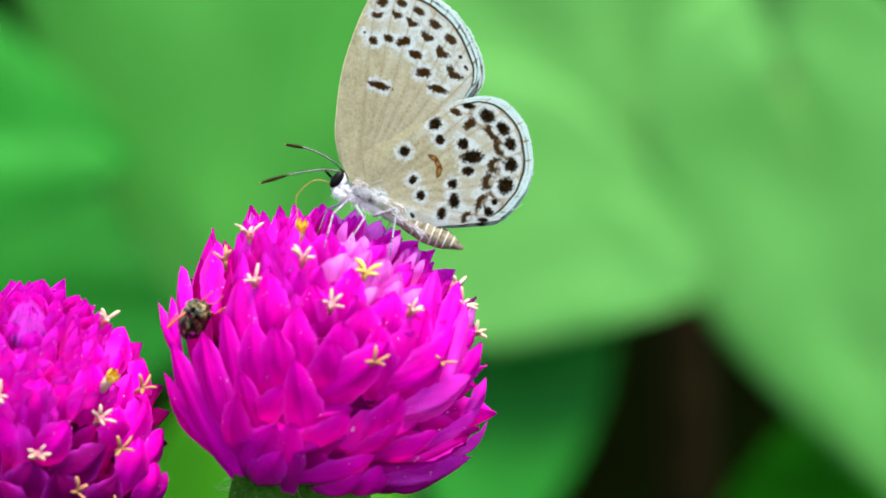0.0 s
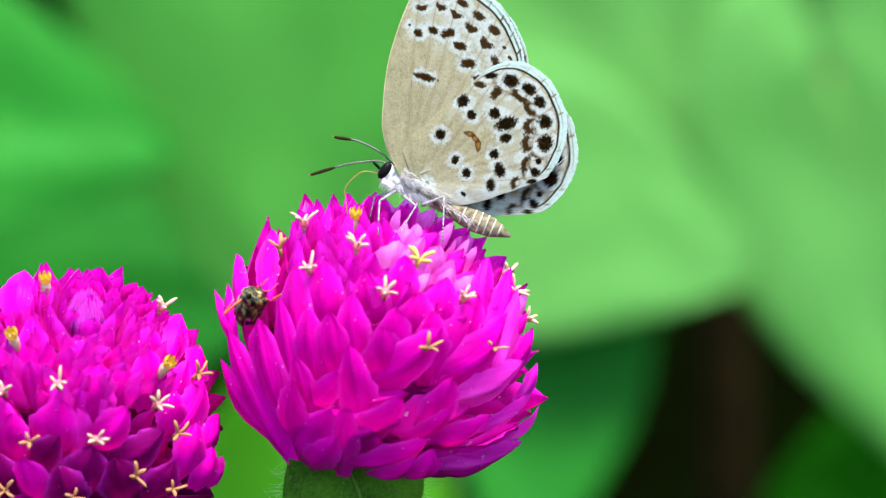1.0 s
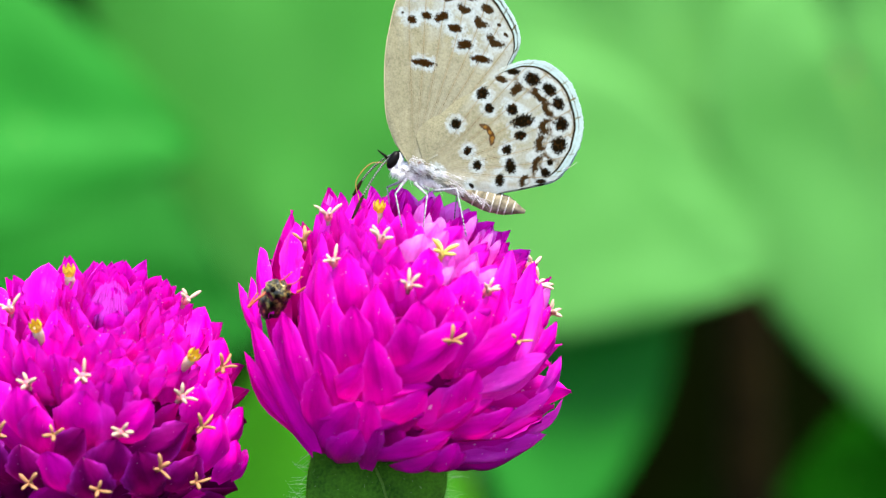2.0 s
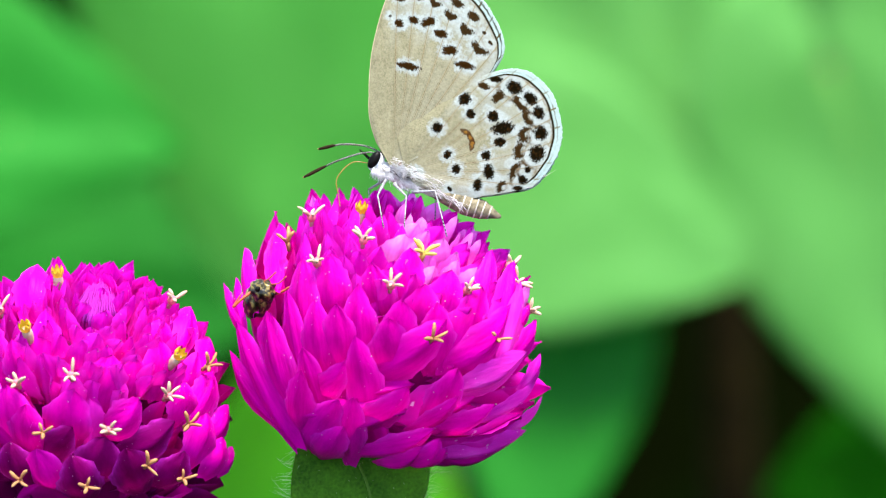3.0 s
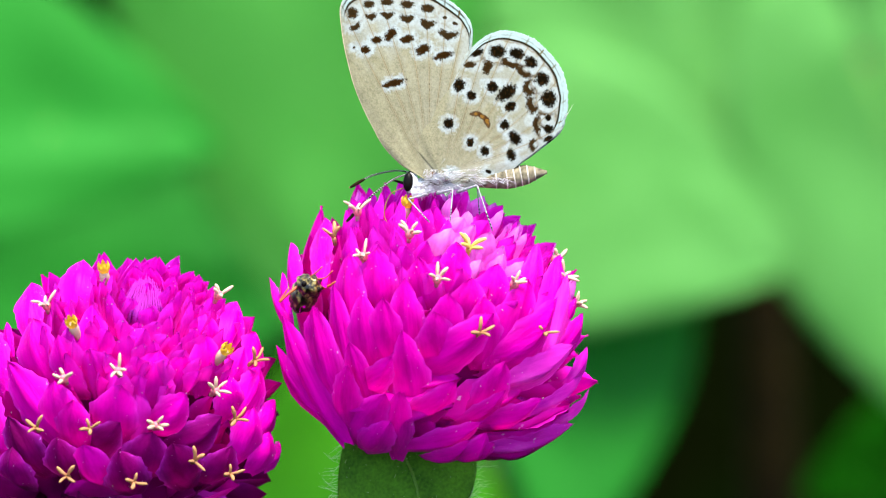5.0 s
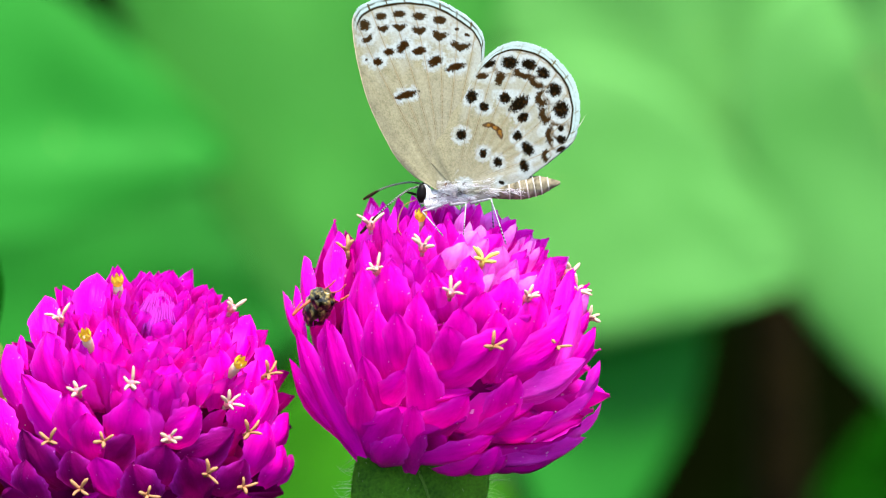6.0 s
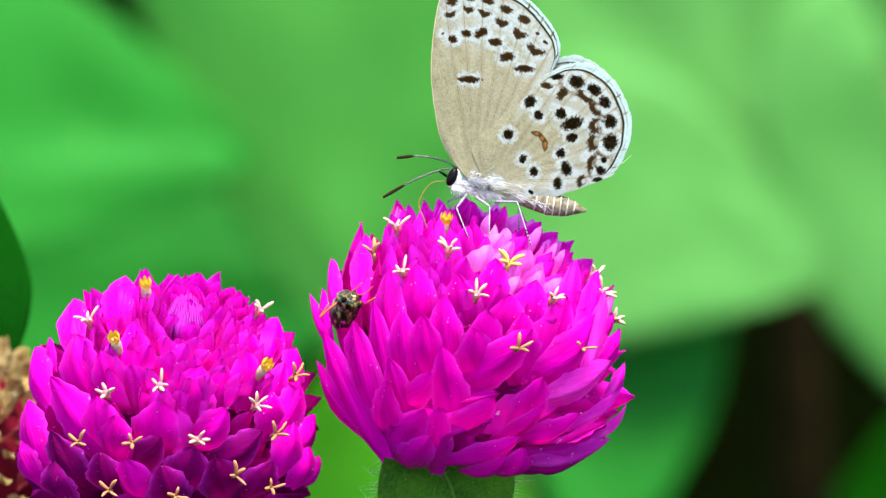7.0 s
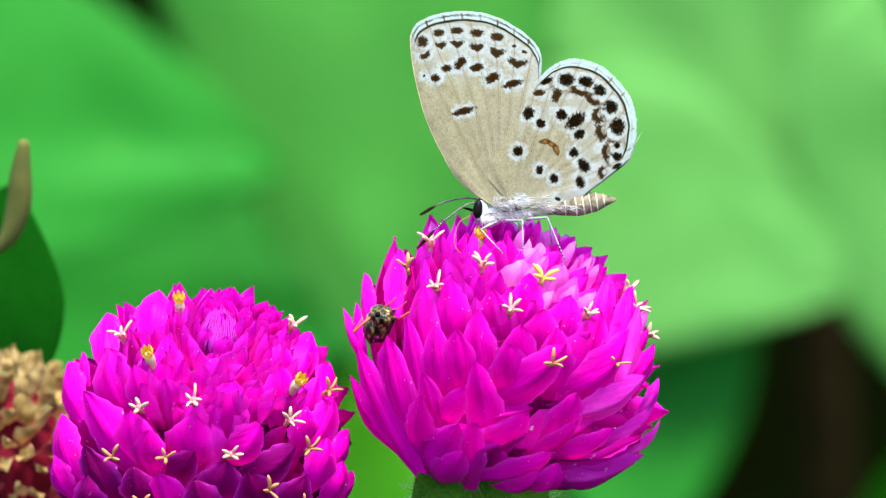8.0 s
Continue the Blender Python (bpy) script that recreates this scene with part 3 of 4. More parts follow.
# bracts on the front of each head, tier by tier: foot and tip across and up from the middle, and width, in millimetres
A_LOW = [(1.6, -8.0, 4.4, -6.7, 1.8), (-0.1, -8.1, 3.2, -7.2, 1.4), (2.2, -8.2, 4.6, -7.2, 1.4), (-4.1, -7.6, -2.5, -5.7, 1.7), (0.0, -2.0, 4.7, 0.4, 2.2), (5.0, -1.3, 8.6, 1.1, 2.2), (8.5, -1.0, 9.9, 1.2, 1.3), (5.3, -3.1, 9.3, -1.6, 1.9), (9.1, -2.9, 10.2, -1.0, 1.2), (7.2, -4.8, 9.9, -3.3, 1.4), (7.9, -6.0, 10.2, -4.3, 1.3), (3.8, -5.7, 7.4, -4.8, 1.8), (-1.2, -5.5, 2.4, -3.5, 1.9), (3.2, -4.8, 4.5, -1.8, 1.7), (2.2, -5.7, 5.3, -3.9, 1.2), (4.0, -7.5, 8.9, -6.6, 1.8), (-1.5, -7.4, 3.8, -6.2, 1.7), (-2.1, -7.9, -1.9, -3.6, 1.5)]
A_SIDE = [(-4.8, -6.9, -2.8, -3.9, 1.9), (-0.9, -4.6, -1.7, 0.2, 1.8), (-3.8, -3.4, -1.7, -2.0, 1.4), (-5.1, -5.7, -5.0, -2.0, 1.8), (-3.8, -4.8, -5.1, -0.5, 1.4), (-6.3, -6.0, -10.0, -1.0, 1.7), (-6.3, -5.3, -9.3, 1.1, 1.9), (-5.9, -3.9, -7.4, 1.8, 1.8), (-4.8, -2.9, -6.0, 3.1, 1.3), (-9.3, 0.9, -10.4, 3.5, 0.9), (-9.0, 0.9, -9.6, 3.8, 0.8), (-8.4, 2.5, -9.0, 5.7, 1.1), (-6.9, 3.9, -6.9, 7.3, 1.3), (-7.2, -1.3, -7.3, 1.7, 1.4), (-3.7, -2.0, -4.3, 2.5, 1.7)]
A_UPPER = [(-2.5, -1.7, -2.8, 2.3, 1.9), (-1.3, -1.3, -1.8, 3.5, 1.8), (0.9, -1.0, 0.9, 2.5, 1.9), (2.0, 0.2, 2.7, 3.5, 2.1), (3.2, 0.6, 4.4, 4.4, 2.1), (-0.1, 1.6, -0.6, 4.9, 1.7), (1.3, 2.1, 1.5, 5.8, 1.7), (4.4, -1.0, 6.0, 3.5, 2.1), (5.8, 0.6, 7.1, 5.7, 1.4), (7.0, -0.1, 8.6, 4.9, 1.8), (7.7, -1.0, 8.9, 3.7, 1.4), (8.6, 0.6, 9.4, 2.2, 0.7), (0.5, -1.7, 0.1, 1.3, 1.9), (3.2, -1.3, 3.5, 2.3, 1.9), (-3.2, 1.6, -3.4, 5.4, 1.9), (-4.8, 0.4, -5.1, 5.1, 1.7)]
B_MIDDLE = [(-0.4, -0.2, -0.0, 2.9, 2.3), (-3.0, -0.2, -3.8, 3.1, 2.3), (-4.0, 0.0, -7.1, 4.4, 2.3), (-4.8, 3.5, -5.9, 6.9, 2.3), (1.4, 1.7, 2.7, 5.0, 2.5), (3.3, 2.3, 4.1, 4.8, 1.9), (2.5, 0.2, 5.2, 1.5, 1.9), (6.6, 0.9, 7.0, 3.3, 1.7), (7.4, 0.9, 8.7, 4.0, 1.9), (7.9, 3.8, 8.5, 6.0, 1.7), (6.6, 5.4, 7.2, 8.0, 1.5), (-1.5, -1.2, 0.8, -0.2, 1.7), (1.6, -2.5, 2.5, -0.2, 2.3), (3.7, -1.2, 7.0, 0.0, 1.9), (7.4, -1.6, 8.5, 1.3, 1.9)]
B_LOW = [(8.7, -0.4, 9.7, 1.7, 1.5), (-2.5, -0.8, -2.7, 1.9, 1.9), (-5.2, -2.3, -6.9, 0.9, 2.3), (-7.7, -1.2, -8.9, 2.7, 1.9), (-7.7, 3.1, -8.5, 6.0, 1.9), (-7.2, 5.0, -7.6, 6.7, 0.6), (-5.8, 6.5, -5.9, 9.3, 1.7), (-2.9, 7.9, -2.6, 10.8, 1.7), (-8.1, -2.3, -9.4, 0.2, 1.9), (-2.9, -2.9, -3.8, -0.6, 2.1), (-1.1, -3.3, -2.1, -0.8, 2.1), (0.8, -3.7, 0.2, -1.4, 2.1), (4.1, -3.3, 3.3, -1.0, 2.1), (5.8, -3.1, 7.2, -1.2, 1.9), (8.5, -2.5, 9.5, -0.4, 1.7)]
B_UPPER = [(9.3, -2.5, 10.0, -1.0, 1.2), (-2.7, 2.9, -3.7, 6.0, 1.7), (-1.7, 3.3, -1.7, 7.9, 1.7), (5.2, 2.9, 5.2, 6.0, 1.7), (5.2, 5.0, 5.6, 7.3, 1.5), (6.8, 2.7, 7.7, 5.2, 1.2), (-6.2, -3.5, -7.1, -1.2, 2.1)]
TOWARD, UPWARD = Vector((0, -0.966, 0.259)), Vector((0, 0.259, 0.966))
BUD = plain("violet_tuft", (0.52, 0.03, 0.46), 0.5, 0.1, 0.4, 0.2)
R_FLORETS = [(-3.84, -4.73, 7.46, 0), (-6.12, -5.64, 5.36, 0), (-0.08, -5.08, 8.07, 1), (-1.46, -7.41, 6.24, 0), (3.28, -5.81, 7.04, 0), (6.49, -1.65, 7.02, 0), (6.05, -6.27, 4.82, 2), (2.05, -8.75, 4.38, 2), (-4.67, -0.52, 8.26, 3), (-7.13, -1.43, 6.52, 0), (5.78, -0.65, 7.64, 0), (-8.08, -3.00, 4.96, 2), (7.72, -2.20, 5.73, 0)]
L_FLORETS = [(-2.84, 1.44, 10.84, 3), (-5.98, -1.00, 9.05, 0), (-4.19, -3.24, 9.67, 3), (5.61, -2.63, 8.92, 3), (7.45, -1.19, 7.40, 2), (-0.81, -6.28, 8.80, 0), (-4.09, -6.22, 7.54, 0), (5.28, -5.21, 7.58, 0), (1.98, -8.00, 6.34, 0), (-2.05, -8.35, 5.66, 2), (-5.34, -7.43, 4.37, 2), (4.68, -7.98, 4.07, 2), (6.96, -6.70, 2.47, 2), (6.80, -5.25, 5.69, 2), (4.55, 1.53, 10.01, 0), (1.14, -9.50, 2.92, 2), (-2.99, -9.21, 2.37, 2)]
flower_a, head_a = amaranth("globe_amaranth", "magenta globe amaranth head with a butterfly feeding on it", (-0.014, 0.05),
                            (0.0, 0.0, 0.300), (6, 20, 0), 10.5 * MM, 9.5 * MM, 200, 4, R_FLORETS, 122, bulge=0.08, cone=0.32, low=0.68, press=(0.16, 0.18), lit_lilac=0.75, shed=9, sweep=0.9, front=A_LOW + A_SIDE + A_UPPER)
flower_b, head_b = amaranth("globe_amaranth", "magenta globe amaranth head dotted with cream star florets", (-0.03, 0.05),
                            (-0.01977, -0.00061, 0.29384), (20, 9, 0), 10.0 * MM, 11.6 * MM, 205, 9, L_FLORETS, 134, bud=True, press=(0.33, 0.0), lit_lilac=0.0, shade_low=0.95, sweep=0.45, front=B_MIDDLE + B_LOW + B_UPPER, crown=6)


def cup_leaf(thing, head, label):
    """The hairy green leaf right under a flower head: two lobes of a broad base, then hanging towards the front."""
    length, width = 15 * MM, 11.5 * MM

    def fn(u, v):
        s = v * 2 - 1
        w = width * 0.5 * math.sin(min(1.0, (u + 0.012) / 0.34) * math.pi / 2) ** 0.5 * max(0.0, 1 - max(0, u - 0.25) ** 1.7 * 1.6) ** 0.8
        x = s * w * (0.92 if s > 0 else max(0.15, 1.03 - 1.6 * max(0, u - 0.06))) - 0.05 * length * math.sin(math.pi * min(1, u * 2.2))
        y = u * length - 0.10 * length * abs(s) ** 1.6 * max(0, 1 - u * 3) - 0.02 * length * s
        fold = 0.0009 * (abs(s) ** 1.2) - 0.0016 * u
        vein = 0.00010 * math.sin((u * 9 - abs(s) * 1.7) * 3.1) * (1 - abs(s)) * min(1, abs(s) * 6)
        return (x, y, fold + vein + 0.00018 * noise.noise(Vector((s * 2.6, u * 7, 3.3))) + 0.00005 * noise.noise(Vector((s * 17, u * 40, 1.3))))
    me = mesh_of(*sheet(44, 30, fn))
    lie = Vector((0.27, -0.40, -0.87)).normalized()
    up = Vector((0, -0.90, 0.42))
    up = (up - lie * up.dot(lie)).normalized()
    m = Matrix.Translation(head.translation + Vector((-2.55, -2.6, -6.3)) * MM) @ Matrix((lie.cross(up), lie, up)).transposed().to_4x4()
    blade = part("leaf", me, LEAF_BRACT, thing, label, m=m)
    sol = blade.modifiers.new("thick", "SOLIDIFY")
    sol.thickness, sol.offset = 0.00022, 0.0
    part("rib", tube([Vector(fn(u / 16, 0.5)) + Vector((0, 0, 0.00012)) for u in range(16)], [0.00011 * (1 - u / 20) for u in range(16)], 6), RIB_DARK, blade)
    rnd = random.Random(185)
    hairs = []
    for k in range(620):
        edge = rnd.random() < 0.62
        u, v = rnd.uniform(0.0, 0.75), (rnd.choice((0.0, 0.0, 1.0)) if edge else rnd.random())
        p = Vector(fn(u, v))
        d = Vector(((v - 0.5) * (2.2 if edge else 0.3), rnd.uniform(-0.7, 0.7), rnd.uniform(0.0, 0.8))).normalized()
        bend = Vector((rnd.uniform(-0.5, 0.5), rnd.uniform(-0.9, 0.6), rnd.uniform(-0.5, 0.3)))
        ln = rnd.uniform(0.5, 1.5) * MM * (1 if edge else 0.3)
        hairs.append(tube_data([p + d * ln * q + bend * ln * q * q * 0.6 for q in (0, 0.3, 0.55, 0.8, 1.0)], [0.011 * MM, 0.010 * MM, 0.008 * MM, 0.006 * MM, 0.003 * MM], 3))
    part("hair", joined(hairs), HAIR, blade, kind="stuff")


cup_leaf(flower_a, head_a, "small hairy green leaf under the head")


def dry_head(centre, root):
    """A withered head: straw-coloured bracts above, dull red ones below."""
    rnd = random.Random(31)
    thing = new("dry_flower_head")
    thing.location = (root[0], root[1], 0)
    head = Matrix.Translation((-root[0], -root[1], 0)) @ Matrix.Translation(centre)
    part("core", mesh_of(*egg(6.5 * MM, 6.5 * MM, 7 * MM, 14, 18, 0.08)), DRY_RED, thing, m=head)
    c = head.translation
    part("stem", tube(spline([(0, 0, -0.04), (c.x * 0.3, c.y * 0.3, c.z * 0.5), tuple(c)], 8), [0.0016] * 17, 8), STEM, thing)
    shaded_or_dry = [bract_mesh(1.0, 0.32, k + 41, 0.9, 0.25, 0.1, 0.8, 1.5) for k in range(4)]
    red = [bract_mesh(1.0, 0.34, k + 51, 0.9, 0.25, 0.1, 0.8, 1.5) for k in range(3)]
    for me in shaded_or_dry:
        me.materials.append(DRY)
    for me in red:
        me.materials.append(DRY_RED)
    for n in range(295):
        f = (n + 0.5) / 295
        phi = math.acos(1 - f * 1.6)
        th = n * 2.39996
        out = Vector((math.cos(th), math.sin(th), 0))
        psi = phi * 0.8 + rnd.uniform(-0.5, 0.5)
        d = out * math.sin(psi) + Vector((0, 0, math.cos(psi)))
        tip = Vector((out.x * 9.5 * MM * math.sin(phi), out.y * 9.5 * MM * math.sin(phi), 9.5 * MM * math.cos(phi)))
        ln = rnd.uniform(1.7, 3.0) * MM
        hint = out * math.cos(psi) - Vector((0, 0, math.sin(psi)))
        me = rnd.choice(red if rnd.random() < max(0.02, (math.degrees(phi) - 70) / 30) else shaded_or_dry)
        part("bract", me, None, thing, m=head @ frame_of(tip - d * ln, d, hint) @ Matrix.Rotation(rnd.uniform(-1, 1), 4, "Z") @ Matrix.Diagonal((ln, ln, ln, 1)))
    return tagged(thing, "withered straw-coloured flower head with dull red lower bracts", "flower")


dry_head((-0.0357, 0.0180, 0.2860), (-0.045, 0.06))


# ---- butterfly ----
def lattice(seed, x, z, cell):
    """Smooth value noise in -1..1 over arrays."""
    rng = np.random.RandomState(seed)
    table = rng.uniform(-1, 1, (256, 256))
    gx, gz = x / cell + 500, z / cell + 500
    ix, iz = np.floor(gx).astype(int), np.floor(gz).astype(int)
    fx, fz = gx - ix, gz - iz
    fx, fz = fx * fx * (3 - 2 * fx), fz * fz * (3 - 2 * fz)
    t = lambda a, b: table[a % 256, b % 256]
    return (t(ix, iz) * (1 - fx) + t(ix + 1, iz) * fx) * (1 - fz) + (t(ix, iz + 1) * (1 - fx) + t(ix + 1, iz + 1) * fx) * fz


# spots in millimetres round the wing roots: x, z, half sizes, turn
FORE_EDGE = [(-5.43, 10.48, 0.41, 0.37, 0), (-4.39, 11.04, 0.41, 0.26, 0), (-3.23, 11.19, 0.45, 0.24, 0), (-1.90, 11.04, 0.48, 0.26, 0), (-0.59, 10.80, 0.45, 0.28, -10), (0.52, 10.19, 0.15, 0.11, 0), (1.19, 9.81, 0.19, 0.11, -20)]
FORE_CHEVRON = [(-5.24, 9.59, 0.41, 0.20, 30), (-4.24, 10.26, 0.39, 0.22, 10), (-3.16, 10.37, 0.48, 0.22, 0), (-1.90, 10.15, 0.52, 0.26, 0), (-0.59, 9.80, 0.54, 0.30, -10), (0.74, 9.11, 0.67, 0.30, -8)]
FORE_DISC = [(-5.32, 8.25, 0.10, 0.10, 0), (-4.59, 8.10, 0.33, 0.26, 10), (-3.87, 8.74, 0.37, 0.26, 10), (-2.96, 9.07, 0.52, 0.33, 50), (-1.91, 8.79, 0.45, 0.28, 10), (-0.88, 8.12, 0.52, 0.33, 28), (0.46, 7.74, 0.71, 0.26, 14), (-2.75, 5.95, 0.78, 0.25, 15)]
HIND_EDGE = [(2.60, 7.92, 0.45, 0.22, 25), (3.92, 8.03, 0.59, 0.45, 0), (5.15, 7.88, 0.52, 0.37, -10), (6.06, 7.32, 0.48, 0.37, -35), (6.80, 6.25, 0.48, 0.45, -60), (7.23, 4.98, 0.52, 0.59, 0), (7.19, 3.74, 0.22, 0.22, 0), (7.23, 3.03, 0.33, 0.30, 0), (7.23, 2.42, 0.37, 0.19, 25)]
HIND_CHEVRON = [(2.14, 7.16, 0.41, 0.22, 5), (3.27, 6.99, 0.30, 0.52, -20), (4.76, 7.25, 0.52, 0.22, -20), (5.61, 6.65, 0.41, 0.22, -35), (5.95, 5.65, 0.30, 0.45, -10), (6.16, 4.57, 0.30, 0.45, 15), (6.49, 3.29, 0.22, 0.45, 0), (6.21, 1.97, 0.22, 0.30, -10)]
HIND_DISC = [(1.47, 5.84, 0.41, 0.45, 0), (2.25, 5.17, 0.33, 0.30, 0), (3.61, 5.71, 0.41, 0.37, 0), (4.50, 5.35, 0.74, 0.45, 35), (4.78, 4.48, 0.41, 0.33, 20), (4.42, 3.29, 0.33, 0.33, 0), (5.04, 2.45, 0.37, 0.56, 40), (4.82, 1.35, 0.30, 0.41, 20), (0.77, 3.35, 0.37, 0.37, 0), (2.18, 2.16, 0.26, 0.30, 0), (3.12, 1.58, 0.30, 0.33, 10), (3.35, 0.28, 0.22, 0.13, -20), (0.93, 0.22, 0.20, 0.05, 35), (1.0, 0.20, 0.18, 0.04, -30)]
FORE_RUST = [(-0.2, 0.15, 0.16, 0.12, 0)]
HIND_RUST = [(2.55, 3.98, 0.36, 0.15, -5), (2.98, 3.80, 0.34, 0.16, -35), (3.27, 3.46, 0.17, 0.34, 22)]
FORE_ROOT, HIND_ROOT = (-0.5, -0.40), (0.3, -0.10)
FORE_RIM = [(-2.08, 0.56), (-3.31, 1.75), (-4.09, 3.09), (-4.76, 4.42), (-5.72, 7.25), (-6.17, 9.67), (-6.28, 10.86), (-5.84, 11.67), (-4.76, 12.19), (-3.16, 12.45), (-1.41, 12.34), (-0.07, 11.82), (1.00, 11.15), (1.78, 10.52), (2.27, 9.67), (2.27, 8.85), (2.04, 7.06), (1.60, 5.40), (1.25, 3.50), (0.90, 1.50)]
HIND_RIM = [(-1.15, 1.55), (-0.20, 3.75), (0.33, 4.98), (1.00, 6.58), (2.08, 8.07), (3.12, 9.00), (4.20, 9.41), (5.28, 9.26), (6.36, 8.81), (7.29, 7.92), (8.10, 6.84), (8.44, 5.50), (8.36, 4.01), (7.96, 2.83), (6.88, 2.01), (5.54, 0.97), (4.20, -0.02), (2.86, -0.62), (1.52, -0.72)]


def wing_mesh(rim, root, bands, rust, fringe_from, fringe_to, nr, na, seed, hind, side):
    """A wing as a fan of scales round its root, with its markings as scale colours."""
    rim = np.array(rim) - np.array(root)
    ang = np.unwrap(np.arctan2(rim[:, 1], rim[:, 0]))
    rad = np.hypot(rim[:, 0], rim[:, 1])
    order = np.argsort(ang)
    th = np.linspace(ang.min(), ang.max(), na)
    R = np.interp(th, ang[order], rad[order])
    kern = np.exp(-np.linspace(-2, 2, 2 * (na // 45) + 1) ** 2)
    pad = len(kern) // 2
    R = np.convolve(np.pad(R, pad, mode="edge"), kern / kern.sum(), "valid")
    rng = np.random.RandomState(seed)
    s = np.linspace(0.0005, 1, nr) ** 0.8
    TH, S = np.meshgrid(th, s)
    RR = np.broadcast_to(R, TH.shape)
    turn = (TH - th[0]) / (th[-1] - th[0])          # 0 at one side of the fan, 1 at the other
    inside = np.clip(np.minimum((turn - fringe_from) / 0.03, (fringe_to - turn) / 0.03), 0, 1)
    r = S * RR
    ragged = rng.uniform(-0.07, 0.05, na)
    r = np.where(S > 0.999, r + ragged * inside, r)
    x, z = r * np.cos(TH) + root[0], r * np.sin(TH) + root[1]
    edge = RR - S * RR                                # distance to the rim
    n1, n2, n3 = lattice(seed, x, z, 0.12), lattice(seed + 1, x, z, 0.5), lattice(seed + 2, x, z, 0.055)
    tan = np.array([0.198, 0.181, 0.107])
    white = np.array([0.284, 0.314, 0.290])
    grain = lattice(seed + 3, (TH - th[0]) * 9.0, r * 0.25, 0.07)          # long thin rows of scales
    coarse = lattice(seed + 4, (TH - th[0]) * 7.0, r * 0.35, 0.30)
    col = tan * (1 + 0.09 * n1 + 0.07 * n2 + 0.19 * n3 + 0.05 * grain * np.clip(S * 2.5 - 1.2, 0, 1) + 0.06 * coarse * np.clip(S * 2.5 - 0.6, 0, 1))[..., None]

    def lay(amount, colour):
        nonlocal col
        a = np.clip(amount, 0, 1)[..., None]
        col = col * (1 - a) + np.array(colour) * a

    fleck = np.clip((n3 * 0.6 + n1 * 0.6 - 0.52) / 0.2, 0, 1) * 0.35
    lay(fleck * 0.45, (0.12, 0.10, 0.06))
    # white dusting towards the rim, parted by the veins
    pale = np.clip((S - (0.52 if hind else 0.64) + 0.06 * n2) / 0.14, 0, 1) * (0.78 if hind else 0.52)
    pale = pale * np.clip((fringe_to + 0.05 - turn) / 0.12, 0, 1)
    pale = pale * np.clip(1 - np.abs(np.sin(TH * (15 if hind else 17) + 0.5)) ** 14 * 0.75, 0, 1)
    lay(pale + 0.04 * n1 * pale, white)
    # greyer, paler membrane away from the leading edge
    lay((0.55 if not hind else 0.25) * np.clip(1.05 - turn * (1.5 if not hind else 1.2) + 0.15 * n2, 0, 1) * np.clip(1.2 - S, 0, 1), (0.255, 0.25, 0.195))

    if hind:
        # cream fold along the inner margin
        lay(0.75 * np.clip((0.36 - turn + 0.03 * n2) / 0.16, 0, 1) * np.clip(1.3 - S * 0.6, 0, 1), (0.262, 0.252, 0.205))

    def spot_distance(sp):
        cx, cz, a, b, g = sp
        g = radians(g)
        dx, dz = x - cx, z - cz
        u, v = dx * math.cos(g) + dz * math.sin(g), -dx * math.sin(g) + dz * math.cos(g)
        if sp in FORE_CHEVRON:                       # bent marks, hollow towards the rim
            v = v - (np.abs(u) / a - 0.5) * 0.75 * b
        return np.hypot(u / a, v / b), np.hypot(np.maximum(np.abs(u) - a, 0), np.maximum(np.abs(v) - b, 0))

    rim_gap = np.full(x.shape, 9.0)
    for band, colour, halo in bands:
        for sp in band:
            q, gap = spot_distance(sp)
            gap = (q - 1) * min(sp[2], sp[3]) * 0.6 + gap * 0.4
            if sp[2] > 0.65 and sp[3] < 0.3:          # bars have their white above and below alone
                gap = gap + 0.5 * np.clip((np.abs((x - sp[0]) * math.cos(radians(sp[4])) + (z - sp[1]) * math.sin(radians(sp[4]))) - sp[2] * 0.85) * 3, 0, 1)
            lay(np.clip((0.34 + 0.12 * n1 + 0.05 * n3 - gap) / 0.26, 0, 1) * halo, white * (1 + 0.10 * grain)[..., None])
            if band is bands[0][0]:
                rim_gap = np.minimum(rim_gap, gap)
    lay(np.clip(1 - np.abs(rim_gap - 0.30 - 0.04 * n1) / 0.09, 0, 1) * (0.60 if hind else 0.30) * (edge > 0.6), (0.12, 0.075, 0.030))
    if hind:
        # brown arches that join the inner row of marks round the rim spots
        for cx, cz, a, b, g in bands[0][0][1:8]:
            q, gap = spot_distance((cx, cz, a, b, g))
            gap = (q - 1) * min(a, b) * 0.6 + gap * 0.4
            inward = np.hypot(cx - root[0], cz - root[1]) - ((x - root[0]) * (cx - root[0]) + (z - root[1]) * (cz - root[1])) / np.hypot(cx - root[0], cz - root[1])
            arch = np.clip(1.25 - np.abs(gap - 0.40 - 0.05 * n1) / 0.13, 0, 1) * np.clip(inward * 4 - 0.6, 0, 1)
            lay(arch * (0.62 + 0.5 * n2 + 0.35 * n1), (0.050, 0.029, 0.010))
        lay(np.clip(n2 * 2.2, 0, 1) * 0.55 * (S > 0.55) * (edge > 0.9) * np.clip(rim_gap * 3 - 0.9, 0, 1), tan * 0.92)
    veins = [fringe_from + (fringe_to - fringe_from) * (k + 0.5) / 8 for k in range(8)]
    for k in veins:
        off = np.abs(turn - k - 0.02 * np.sin(S * 3 + k * 9)) * (th[-1] - th[0]) * r
